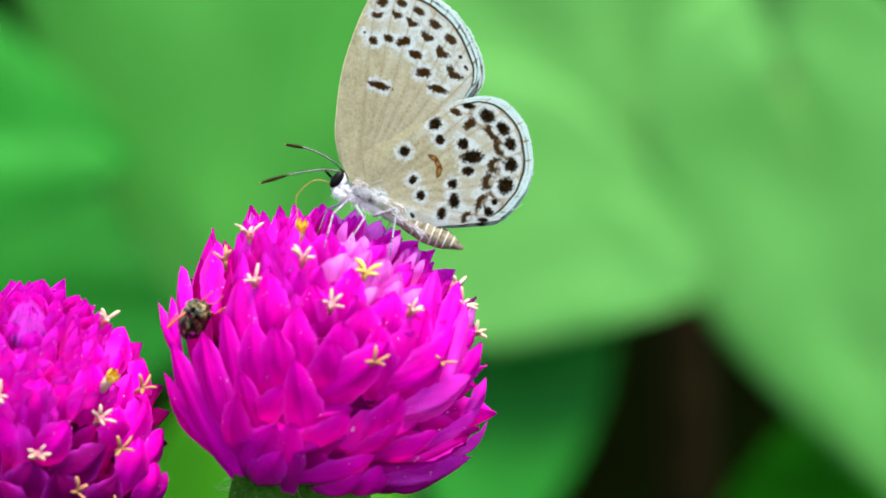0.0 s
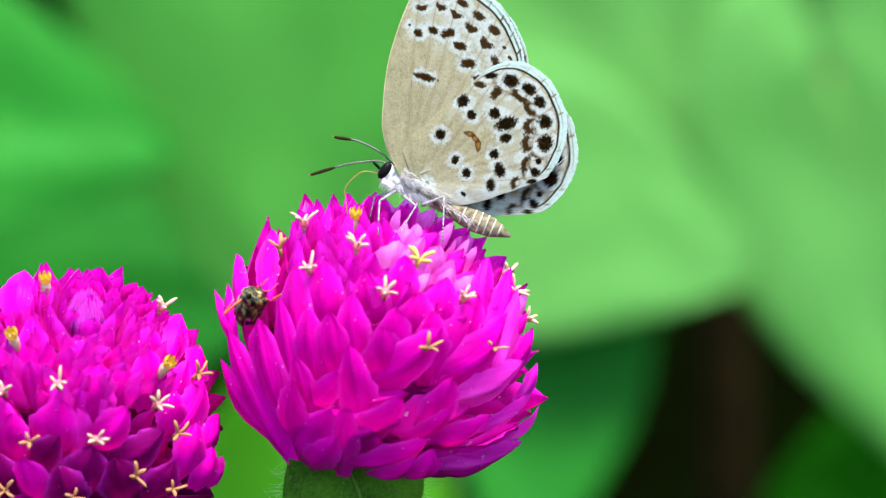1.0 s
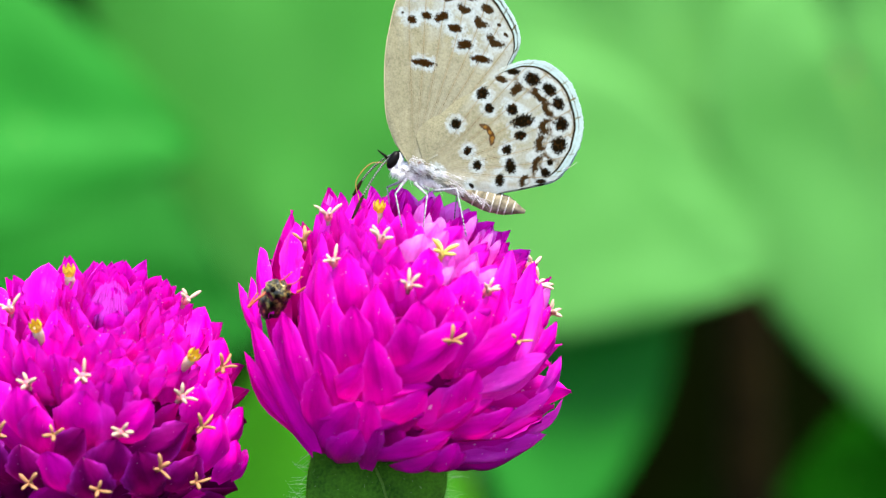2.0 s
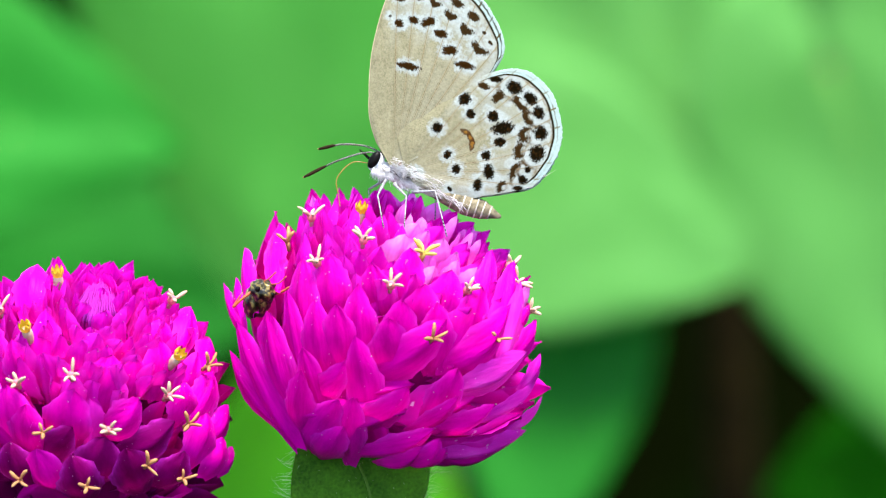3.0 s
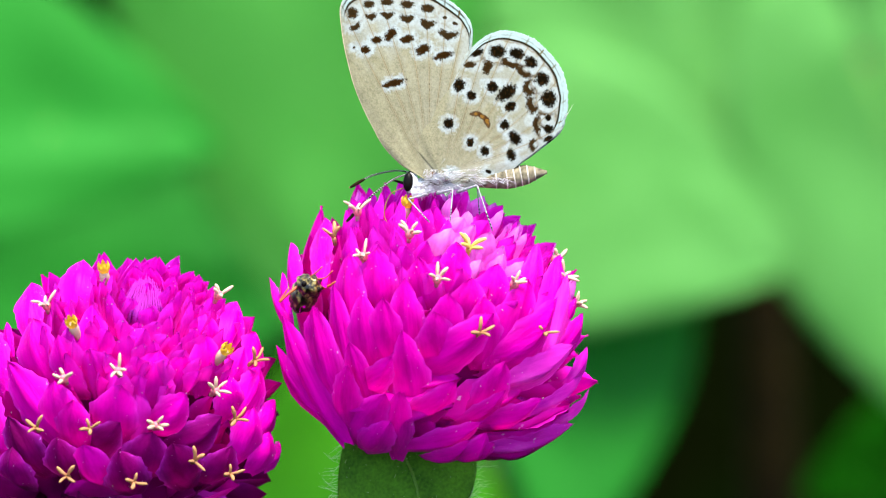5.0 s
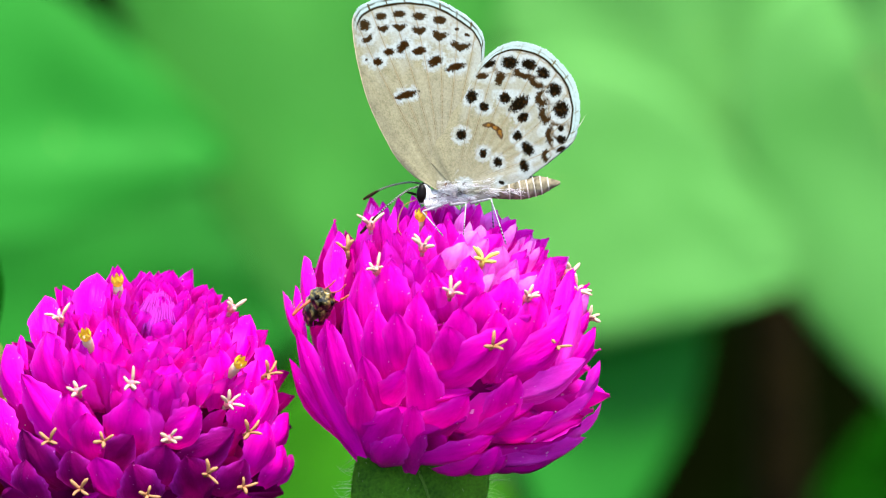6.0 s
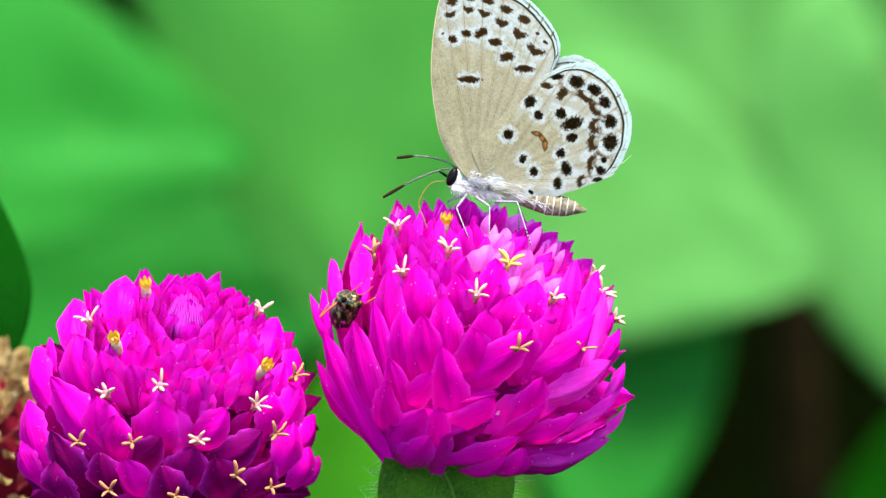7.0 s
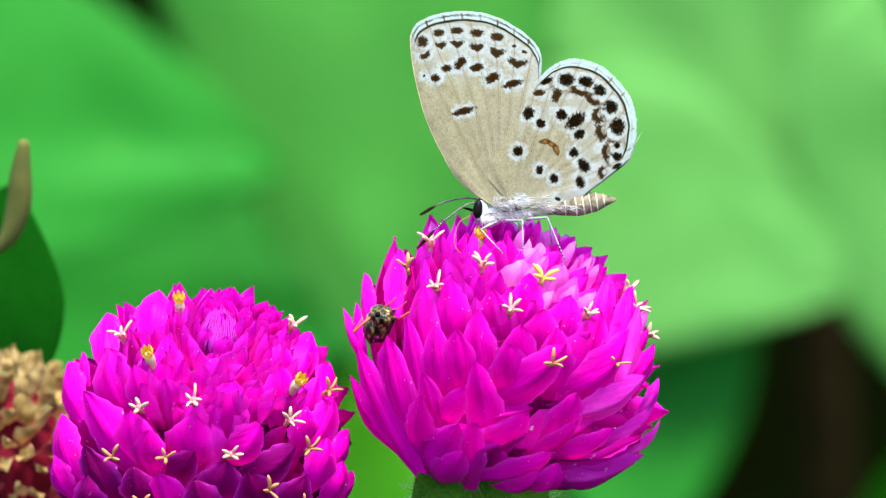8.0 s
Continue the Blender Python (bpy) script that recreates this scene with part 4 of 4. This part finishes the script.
        lay(np.clip(1 - off / 0.07, 0, 1) * 0.7 * np.clip(S * 2 - 0.1, 0, 1), (0.225, 0.168, 0.088))
        lay(np.clip(1 - off / 0.05, 0, 1) * 0.55 * np.clip(S * 4 - 2.4, 0, 1), (0.125, 0.098, 0.055))
        lay(np.clip(1 - np.abs(off - 0.10) / 0.05, 0, 1) * (0.45 + 0.6 * n1) * np.clip(1.15 - S, 0, 1) * np.clip(S * 3 - 0.25, 0, 1), (0.10, 0.078, 0.038))
        lay(np.clip(1 - off / 0.04, 0, 1) * (0.6 + 1.2 * n3) * np.clip(1.15 - S * 1.05, 0, 1) * np.clip(S * 3 - 0.25, 0, 1), (0.045, 0.034, 0.018))

    for band, colour, halo in bands:
        for sp in band:
            q, gap = spot_distance(sp)
            if hind and sp[0] > 3.5 and band is bands[1][0]:     # crescents, hollow towards the rim
                away = np.array([sp[0] - root[0], sp[1] - root[1]])
                away = away / np.hypot(*away) * min(sp[2], sp[3]) * 0.9
                inner = spot_distance((sp[0] + away[0], sp[1] + away[1], sp[2] * 0.8, sp[3] * 0.8, sp[4]))[0]
                q = np.maximum(q / 1.35, 1.72 - inner * 1.0 + 0.2 * n1)
            lay(np.clip((1.12 + 0.16 * n1 + 0.20 * n3 - q) / 0.34, 0, 1), np.array(colour) * 1.0)
            lay(np.clip((0.62 + 0.2 * n1 - q) / 0.3, 0, 1) * 0.5, np.array(colour) * 0.5)
            lay(np.clip(n1 * 1.5 - 0.3, 0, 1) * 0.4 * (q < 1), (0.036, 0.017, 0.005))
    for sp in rust:
        q, gap = spot_distance(sp)
        lay(np.clip((1.30 + 0.25 * n1 - q) / 0.3, 0, 1) * 0.9, (0.045, 0.019, 0.005))
        lay(np.clip((0.70 + 0.35 * n1 + 0.2 * n3 - q) / 0.3, 0, 1) * 0.9, (0.16, 0.075, 0.014))
    # rim: pale fringe, a dark thread inside it and broken dashes across
    lay(np.clip((0.58 - edge) / 0.06, 0, 1) * inside, np.array([0.270, 0.345, 0.318]))
    lay(np.clip(1 - np.abs(edge - 0.58 + 0.03 * n2) / 0.11, 0, 1) * 1.7 * inside, (0.014, 0.009, 0.003))
    lay(np.clip(1.3 - np.abs(edge - (0.31 if hind else 0.25) + 0.03 * n1) / (0.045 if hind else 0.075), 0, 1) * inside * ((0.45 if hind else 0.75) + 0.4 * n2), (0.09, 0.07, 0.035) if hind else (0.030, 0.024, 0.010))
    dash = np.abs(np.sin(turn * math.pi * 9.0 / (fringe_to - fringe_from))) < 0.15
    lay(np.clip((0.56 - edge) / 0.05, 0, 1) * inside * dash * ((0.5 if hind else 0.85) + 0.5 * n2) * (edge > 0.12), (0.10, 0.08, 0.03) if hind else (0.050, 0.034, 0.012))
    if not hind:
        lay(np.clip((0.16 - edge) / 0.08, 0, 1) * (1 - inside) * 0.5, (0.62, 0.48, 0.30))
    # camber, and shallow furrows between the veins
    lip = np.clip((1 - turn) * 7, 0, 1) if hind else 1.0
    y = side * (0.15 * lip * np.sin(np.clip(S, 0, 1) * math.pi * 0.9) + 0.018 * np.cos(turn * 50) * S)
    vs = np.stack([x, y, z], -1).reshape(-1, 3) * MM
    i, j = np.meshgrid(np.arange(nr - 1), np.arange(na - 1), indexing="ij")
    a = i * na + j
    fs = np.stack([a, a + 1, a + na + 1, a + na], -1).reshape(-1, 4)
    me = bpy.data.meshes.new("wing")
    me.from_pydata(vs.tolist(), [], fs.tolist())
    me.polygons.foreach_set("use_smooth", [True] * len(me.polygons))
    at = me.color_attributes.new("scales", "FLOAT_COLOR", "POINT")
    rgba = np.concatenate([np.clip(col, 0.0004, 0.95).reshape(-1, 3), np.ones((len(vs), 1))], 1)
    at.data.foreach_set("color", rgba.astype(np.float32).ravel())
    me.update()
    return me


BROWN, UMBER, INK = (0.024, 0.013, 0.004), (0.024, 0.014, 0.005), (0.0050, 0.0032, 0.0012)
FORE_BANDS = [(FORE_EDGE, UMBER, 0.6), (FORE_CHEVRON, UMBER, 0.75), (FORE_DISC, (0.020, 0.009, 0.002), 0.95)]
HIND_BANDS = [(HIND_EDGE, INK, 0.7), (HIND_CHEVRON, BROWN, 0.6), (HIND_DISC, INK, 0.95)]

butterfly = new("butterfly")
tagged(butterfly, "small pale blue-family butterfly with closed, brown-spotted wings feeding on the flower", "butterfly")


def mm(pts):
    return [(a * MM, b * MM, c * MM) for a, b, c in pts]


def add_wing(name, rim, root, bands, rust, f0, f1, nr, na, seed, hind, side, y):
    me = wing_mesh(rim, root, bands, rust, f0, f1, nr, na, seed, hind, side)
    ob = part(name, me, WING, butterfly, "buff wing underside with dark brown spots and a pale fringe")
    sol = ob.modifiers.new("thick", "SOLIDIFY")
    sol.thickness = 0.03 * MM
    ob.location.y = y * MM
    return ob


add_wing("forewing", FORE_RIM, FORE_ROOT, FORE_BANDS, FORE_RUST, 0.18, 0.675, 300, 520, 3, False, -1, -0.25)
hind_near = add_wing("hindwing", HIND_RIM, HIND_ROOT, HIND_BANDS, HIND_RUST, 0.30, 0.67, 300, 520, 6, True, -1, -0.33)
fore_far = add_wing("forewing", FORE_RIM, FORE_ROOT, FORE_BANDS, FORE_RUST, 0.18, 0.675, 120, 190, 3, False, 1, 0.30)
tails = []
for a, b, c in ((8.35, 3.95, 0.9), (8.30, 3.80, 0.6), (7.9, 2.8, 0.45)):
    tails.append(tube_data(mm([(a - 0.2, -0.05, b - 0.1), (a + 0.15 * c, -0.1, b + 0.1), (a + 0.5 * c, -0.2, b + 0.75 * c)]), [0.022 * MM, 0.018 * MM, 0.006 * MM], 5))
part("tail", joined(tails), HAIR, hind_near, "hair-fine white tail")
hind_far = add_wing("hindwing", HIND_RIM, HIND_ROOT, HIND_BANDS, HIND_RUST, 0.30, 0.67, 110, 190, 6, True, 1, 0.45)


def lathe(points, radii, squash=1.0, sides=16):
    vs, fs = tube_data(spline(points, 5), np.interp(np.linspace(0, 1, (len(points) - 1) * 5 + 1), np.linspace(0, 1, len(radii)), radii), sides)
    return [Vector((v.x, v.y * squash, v.z)) for v in vs], fs


part("thorax", mesh_of(*lathe(mm([(-1.65, 0, -0.66), (-0.9, 0, -0.62), (-0.1, 0, -0.45), (0.9, 0, -0.42), (1.9, 0, -0.28)]), [0.36 * MM, 0.54 * MM, 0.62 * MM, 0.54 * MM, 0.42 * MM], 0.42)), BODY, butterfly, "thorax with grey-white down")
part("wing_joint", mesh_of(*egg(0.42 * MM, 0.22 * MM, 0.42 * MM, 10, 14, 0.1)), BODY, butterfly, m=pose(0.12 * MM, 0, 0.10 * MM))
abd_pts = mm([(1.7, 0, -0.18), (3.3, 0, -0.20), (4.7, 0, -0.10), (5.9, 0, 0.10), (7.15, 0, 0.26)])
part("abdomen", mesh_of(*lathe(abd_pts, [0.46 * MM, 0.58 * MM, 0.72 * MM, 0.62 * MM, 0.10 * MM], 0.85)), ABDOMEN := plain("abdomen_scales", (0.15, 0.125, 0.078), 0.8, 0.05, 0.0, 0.65, 2600.0), butterfly, "ringed brown and white abdomen")
RING = plain("ring_scales", (0.40, 0.36, 0.29), 0.8, 0.05, 0.0, 0.5, 3000.0)
for c, r in ((3.7, 0.635), (4.35, 0.70), (4.9, 0.708), (5.4, 0.68), (5.9, 0.61), (6.35, 0.46)):
    k = (c - 1.7) / 5.45
    p = spline(abd_pts, 8)
    q = p[min(len(p) - 2, int(k * (len(p) - 1)))]
    d = (p[min(len(p) - 1, int(k * (len(p) - 1)) + 1)] - q).normalized()
    vs, fs = tube_data([q - d * 0.045 * MM, q + d * 0.045 * MM], [r * MM * 1.03, r * MM * 1.02], 16)
    part("ring", mesh_of([Vector((v.x, v.y * 0.85, v.z)) for v in vs], fs), RING, butterfly, "white abdomen ring")
head_m = Matrix.Translation((-1.62 * MM, 0, -0.42 * MM))
bf_head = part("head", mesh_of(*egg(0.50 * MM, 0.55 * MM, 0.66 * MM, 14, 18, 0.05)), FUZZ, butterfly, "small white-scaled head", m=head_m)
for sgn in (-1, 1):
    part("eye", mesh_of(*egg(0.33 * MM, 0.30 * MM, 0.63 * MM, 14, 18)), BLACK, bf_head, "glossy black eye", m=pose(-0.19 * MM, sgn * 0.44 * MM, 0.02 * MM, 0, 4, 0))
    part("eye_ring", mesh_of(*egg(0.36 * MM, 0.18 * MM, 0.66 * MM, 14, 18)), BODY, bf_head, "ring of white scales round the eye", m=pose(-0.07 * MM, sgn * 0.36 * MM, -0.03 * MM, 0, 4, 0))
    part("palp", joined([tube_data(mm([(-0.30, sgn * 0.16, -0.12), (-0.75, sgn * 0.20, 0.02), (-1.35, sgn * 0.24, 0.16)]), [0.08 * MM, 0.09 * MM, 0.03 * MM], 8)]), DARK, bf_head, "dark pointed palp")
part("brow", mesh_of(*egg(0.20 * MM, 0.36 * MM, 0.16 * MM, 8, 12)), DARK, bf_head, "dark crown of the head", m=pose(0.05 * MM, 0, 0.66 * MM))


def down(name, count, seed, spots, length, radius, mat=FUZZ, label="loose white down"):
    """Loose down as fine tapered hairs."""
    rnd = random.Random(seed)
    out = []
    for k in range(count):
        c, r, d = rnd.choice(spots)
        p = Vector(c) + Vector((rnd.uniform(-1, 1) * r[0], rnd.uniform(-1, 1) * r[1], rnd.uniform(-1, 1) * r[2]))
        w = (Vector(d) + Vector((rnd.uniform(-0.5, 0.5), rnd.uniform(-0.6, 0.6), rnd.uniform(-0.5, 0.5)))).normalized()
        ln = length * rnd.uniform(0.5, 1.2)
        q = [p, p + w * ln * 0.5 + Vector((0, 0, -0.05 * ln)), p + w * ln + Vector((0.12 * ln, 0, -0.2 * ln))]
        out.append(tube_data([v * MM for v in q], [radius * MM, radius * 0.8 * MM, radius * 0.2 * MM], 3))
    return part(name, joined(out), mat, butterfly, label, kind="stuff")


down("down", 900, 5, [((-0.9, -0.42, -0.75), (0.5, 0.12, 0.30), (0.7, -0.5, -0.5)), ((0.2, -0.45, -0.72), (0.8, 0.12, 0.28), (0.8, -0.4, -0.4)),
                      ((-0.4, -0.42, -0.35), (0.4, 0.08, 0.18), (0.8, -0.3, -0.1)), ((1.0, -0.44, -0.66), (0.5, 0.10, 0.16), (1.0, -0.2, -0.1)), ((-1.2, -0.4, -0.95), (0.4, 0.4, 0.15), (0.1, -0.3, -1))], 0.40, 0.017)
down("wing_down", 110, 8, [((3.2, -0.62, -0.25), (1.3, 0.10, 0.15), (1.0, -0.1, -0.15)), ((1.2, -0.75, 0.15), (1.3, 0.1, 0.3), (1.0, -0.2, 0.1))], 0.75, 0.012)

down("base_down", 120, 21, [((-0.35, -0.62, 0.0), (0.55, 0.08, 0.28), (0.5, -0.2, 0.7)), ((0.5, -0.72, -0.15), (0.6, 0.06, 0.22), (0.8, -0.15, 0.5))], 0.42, 0.014)
down("dark_down", 70, 12, [((-0.2, -0.66, -0.45), (0.9, 0.06, 0.25), (0.8, -0.3, 0.1)), ((1.1, -0.70, -0.30), (0.9, 0.06, 0.2), (1.0, -0.2, 0.2))], 0.35, 0.018, UMBER_HAIR, "dark hairs among the down")


def antenna(points, seed):
    """A banded feeler with a club: black and white rings along a curve; the pivot is its foot."""
    foot = Vector(points[0]) * MM
    curve = [Vector(p) * MM - foot for p in points]
    pts = spline(curve, 24)
    ob = part("antenna", tube(pts[:int(len(pts) * 0.82)], [0.055 * MM] * int(len(pts) * 0.82), 8), DARK, butterfly, "black and white banded antenna")
    ob.location = foot
    bands = []
    for k in range(2, int(len(pts) * 0.80), 2):
        bands.append(tube_data([pts[k], pts[k] * 0.62 + pts[k + 1] * 0.38], [0.062 * MM, 0.062 * MM], 8))
    part("band", joined(bands), BAND_W, ob, "white antenna rings")
    club = pts[int(len(pts) * 0.78):]
    n = len(club)
    part("club", tube(club, [(0.055 + 0.06 * math.sin(math.pi * (0.15 + 0.75 * i / (n - 1)))) * MM for i in range(n)], 10), CLUB, ob, "brown club with a pale tip")
    part("tip", mesh_of([v + pts[-1] for v in egg(0.07 * MM, 0.07 * MM, 0.07 * MM, 6, 8)[0]], egg(1, 1, 1, 6, 8)[1]), TAN, ob, "orange tip")
    return ob


ant_near = antenna([(-1.75, -0.25, 0.10), (-2.7, -0.5, -0.20), (-4.2, -0.9, -1.35), (-5.76, -1.3, -2.97)], 1)
ant_far = antenna([(-1.68, 0.2, 0.22), (-2.7, 0.5, 0.33), (-4.2, 0.9, 0.0), (-5.58, 1.3, -0.74)], 2)
tongue_pts = mm([(-2.05, -0.05, -0.75), (-3.0, -0.1, -1.25), (-3.35, -0.1, -2.6), (-2.75, -0.1, -3.5), (-2.3, -0.1, -4.1)])
part("proboscis", tube(spline(tongue_pts, 8), [0.030 * MM] * 33, 8), TONGUE, butterfly, "curved amber proboscis")


def leg_piece(name, length, r0, r1, mat, banded):
    pts = [(0, 0, length * k / 6) for k in range(7)]
    ob = part(name, tube(pts, [r0 + (r1 - r0) * k / 6 for k in range(7)], 8), mat, butterfly, "pale slender leg segment")
    if banded:
        bands = [tube_data([(0, 0, length * (0.62 + 0.075 * k)), (0, 0, length * (0.65 + 0.075 * k))], [r1 * 1.35, r1 * 1.3], 8) for k in range(5)]
        part("band", joined(bands), DARK, ob, "dark foot rings")
    return ob


# hip, foot on the flower when the body leans furthest forward, bend, thigh and shank, in millimetres
LEGS = [((-0.55, -0.45, -1.15), (-0.22, -2.3, -3.25), (-1.0, -0.4, -0.1), 1.5, 2.3),
        ((0.05, -0.55, -1.15), (1.10, -2.6, -3.25), (0.6, -0.4, 0.6), 1.5, 2.3),
        ((1.35, -0.5, -1.05), (3.83, -2.4, -3.80), (0.6, -0.5, 1.0), 1.7, 3.2),
        ((-0.55, 0.45, -1.15), (-0.9, 1.6, -3.0), (-1.0, 0.4, -0.1), 1.5, 2.3),
        ((0.05, 0.55, -1.15), (0.7, 1.9, -3.0), (0.4, 0.4, 0.6), 1.5, 2.3),
        ((1.35, 0.5, -1.05), (3.1, 1.4, -3.2), (0.8, 0.4, 1.0), 1.7, 2.8)]
leg_parts = [(leg_piece("thigh", a * MM, 0.115 * MM, 0.060 * MM, LEGMAT, False), leg_piece("shank", b * MM, 0.052 * MM, 0.036 * MM, LEGMAT, True))
             for hip, foot, bend, a, b in LEGS]

# ---- weevil on the flower ----
def weevil(m):
    thing = new("weevil")
    thing.matrix_basis = m
    part("body", mesh_of(*egg(0.95 * MM, 0.9 * MM, 1.35 * MM, 18, 24, 0.22)), BRONZE, thing, m=pose(0.1 * MM, 0.1 * MM, -0.45 * MM))
    hd = part("head", mesh_of(*egg(0.92 * MM, 0.85 * MM, 0.78 * MM, 18, 24, 0.30)), BRONZE, thing, "lumpy bronze head", m=pose(0, -0.3 * MM, 0.45 * MM))
    for sgn in (-1, 1):
        part("eye", mesh_of(*egg(0.20 * MM, 0.20 * MM, 0.22 * MM, 8, 10)), BLACK, hd, "black bead eye", m=pose(sgn * 0.55 * MM, -0.60 * MM, 0.22 * MM))
        part("leg", tube(spline(mm([(sgn * 0.6, -0.3, 0.3), (sgn * 1.2, -0.7, 0.9 * sgn + 0.3), (sgn * 1.5, -0.8, 0.2 + 1.5 * sgn), (sgn * 1.9 + 0.6, -0.5, 0.8 + 0.9 * sgn)]), 5), [0.12 * MM - 0.005 * MM * i for i in range(16)], 8), ORANGE_LEG, thing, "rust-coloured jointed leg")
        part("feeler", tube(spline(mm([(sgn * 0.3, -0.4, 1.2), (sgn * 0.4 + 0.3, -0.6, 1.6), (sgn * 0.4 + 0.5, -0.7, 2.3)]), 5), [0.045 * MM] * 11, 6), ORANGE_LEG, thing, "thin rust feeler")
    return tagged(thing, "small bronze weevil clinging between the magenta bracts", "beetle")


weevil(Matrix.Translation((-0.0079, -0.0044, 0.3040)) @ pose(0, 0, 0, 10, 25, 10) @ Matrix.Scale(0.92, 4))


# ---- what moves ----
# seconds, place of the wing roots, lean of the body (clockwise for the eye)
BODY_ROWS = [
    (0.0, 0.00249, -0.00015, 0.31102, 32.20),
    (0.2, 0.00237, -0.00014, 0.31105, 32.67),
    (0.5, 0.00232, -0.00016, 0.31101, 32.31),
    (0.7, 0.00229, -0.00016, 0.31099, 30.66),
    (1.0, 0.00217, -0.00018, 0.31090, 31.33),
    (1.2, 0.00214, -0.00015, 0.31102, 29.69),
    (1.5, 0.00187, -0.00013, 0.31109, 28.04),
    (1.7, 0.00146, -0.00010, 0.31122, 24.86),
    (2.8, 0.00112, -0.00006, 0.31137, 27.80),
    (3.0, 0.00117, -0.00007, 0.31133, 28.20),
    (3.2, 0.00081, -0.00024, 0.31068, 13.10),
    (3.5, 0.00051, -0.00032, 0.31038, 5.17),
    (4.0, 0.00054, -0.00027, 0.31059, 4.05),
    (4.5, 0.00031, -0.00027, 0.31058, 0.58),
    (4.7, 0.00045, -0.00030, 0.31046, 0.30),
    (6.0, 0.00045, -0.00026, 0.31062, -0.39),
    (6.2, 0.00067, -0.00013, 0.31112, 12.02),
    (6.5, 0.00066, -0.00007, 0.31134, 15.92),
    (7.0, 0.00080, -0.00009, 0.31126, 18.32),
    (7.3, 0.00084, -0.00007, 0.31133, 19.14),
    (7.5, 0.00050, -0.00025, 0.31066, 5.23),
    (8.0, 0.00024, -0.00023, 0.31072, 0.00),
]


def body_pose(row):
    return pose(row[1], row[2], row[3], -15, 0, 0) @ pose(0, 0, 0, 0, row[4], 0)


def aim(a, b):
    return Matrix.Translation(a) @ (b - a).to_track_quat("Z", "Y").to_matrix().to_4x4()


def turned(ob, angle, pivot):
    p = Vector((pivot[0] * MM, 0, pivot[1] * MM))
    rest = Matrix.Translation(ob.location)
    return Matrix.Translation(p) @ pose(0, 0, 0, 0, angle, 0) @ Matrix.Translation(-p) @ rest


# seconds, swing of the near hindwing, swing of the far one: the wings rub in turn
RUB_ROWS = [(0.0, 0, 2), (0.2, -10, 0), (0.33, -8, 0), (0.45, 0, -4), (0.6, 1, -13), (0.75, 0, -8), (0.87, -8, 0), (1.0, -13.1, 2), (1.2, -6.7, 2), (1.5, -4.1, 2),
            (1.7, -1, 1), (2.2, 0, 1), (2.8, 0, 1), (3.5, 0, 1), (5.0, 0, 1), (6.4, 0, 0), (7.0, 0, -5), (7.2, 0, -7), (7.4, 0, -2), (8.0, 0, 1)]
# seconds, dip of the feelers
FEELER_ROWS = [(0.0, -7), (1.0, -7), (1.2, 4), (1.3, 22), (1.4, 50), (1.5, 74), (1.7, 72), (2.2, 40), (2.8, 16), (3.0, 11), (3.2, 2), (5.0, 0), (6.0, 0), (6.3, -6), (7.2, -6), (7.5, 0), (8.0, 0)]


def motions():
    walk(butterfly, [(r[0], body_pose(r)) for r in BODY_ROWS])
    walk(hind_near, [(t, turned(hind_near, a, HIND_ROOT)) for t, a, b in RUB_ROWS])
    walk(hind_far, [(t, turned(hind_far, b, HIND_ROOT)) for t, a, b in RUB_ROWS])
    walk(fore_far, [(0.0, turned(fore_far, 2.6, FORE_ROOT)), (1.2, turned(fore_far, 2.6, FORE_ROOT)), (1.5, turned(fore_far, 0.5, FORE_ROOT)), (8.0, turned(fore_far, 0.5, FORE_ROOT))])
    for ob, k, lift in ((ant_near, 0.8, -0.4), (ant_far, 1.0, 1.0)):
        rest = ob.location.copy()
        walk(ob, [(t, Matrix.Translation(rest) @ pose(0, 0, 0, 0, -(a if a > 0 else a * lift) * k, 0)) for t, a in FEELER_ROWS])
    last = body_pose(BODY_ROWS[-1])
    for (hip, foot, bend, a, b), (thigh, shank) in zip(LEGS, leg_parts):
        h, ground_foot = Vector(hip) * MM, last @ (Vector(foot) * MM)
        up_rows, low_rows = [], []
        for r in BODY_ROWS:
            f = body_pose(r).inverted() @ ground_foot
            d = f - h
            l1, l2 = a * MM, b * MM
            reach = min(max(d.length, abs(l1 - l2) * 1.05), (l1 + l2) * 0.995)
            u = d.normalized()
            x = (l1 * l1 - l2 * l2 + reach * reach) / (2 * reach)
            y = math.sqrt(max(0.0, l1 * l1 - x * x))
            side = Vector(bend)
            side = (side - u * side.dot(u)).normalized()
            knee = h + u * x + side * y
            up_rows.append((r[0], aim(h, knee)))
            low_rows.append((r[0], aim(knee, h + u * reach)))
        walk(thigh, up_rows)
        walk(shank, low_rows)


motions()
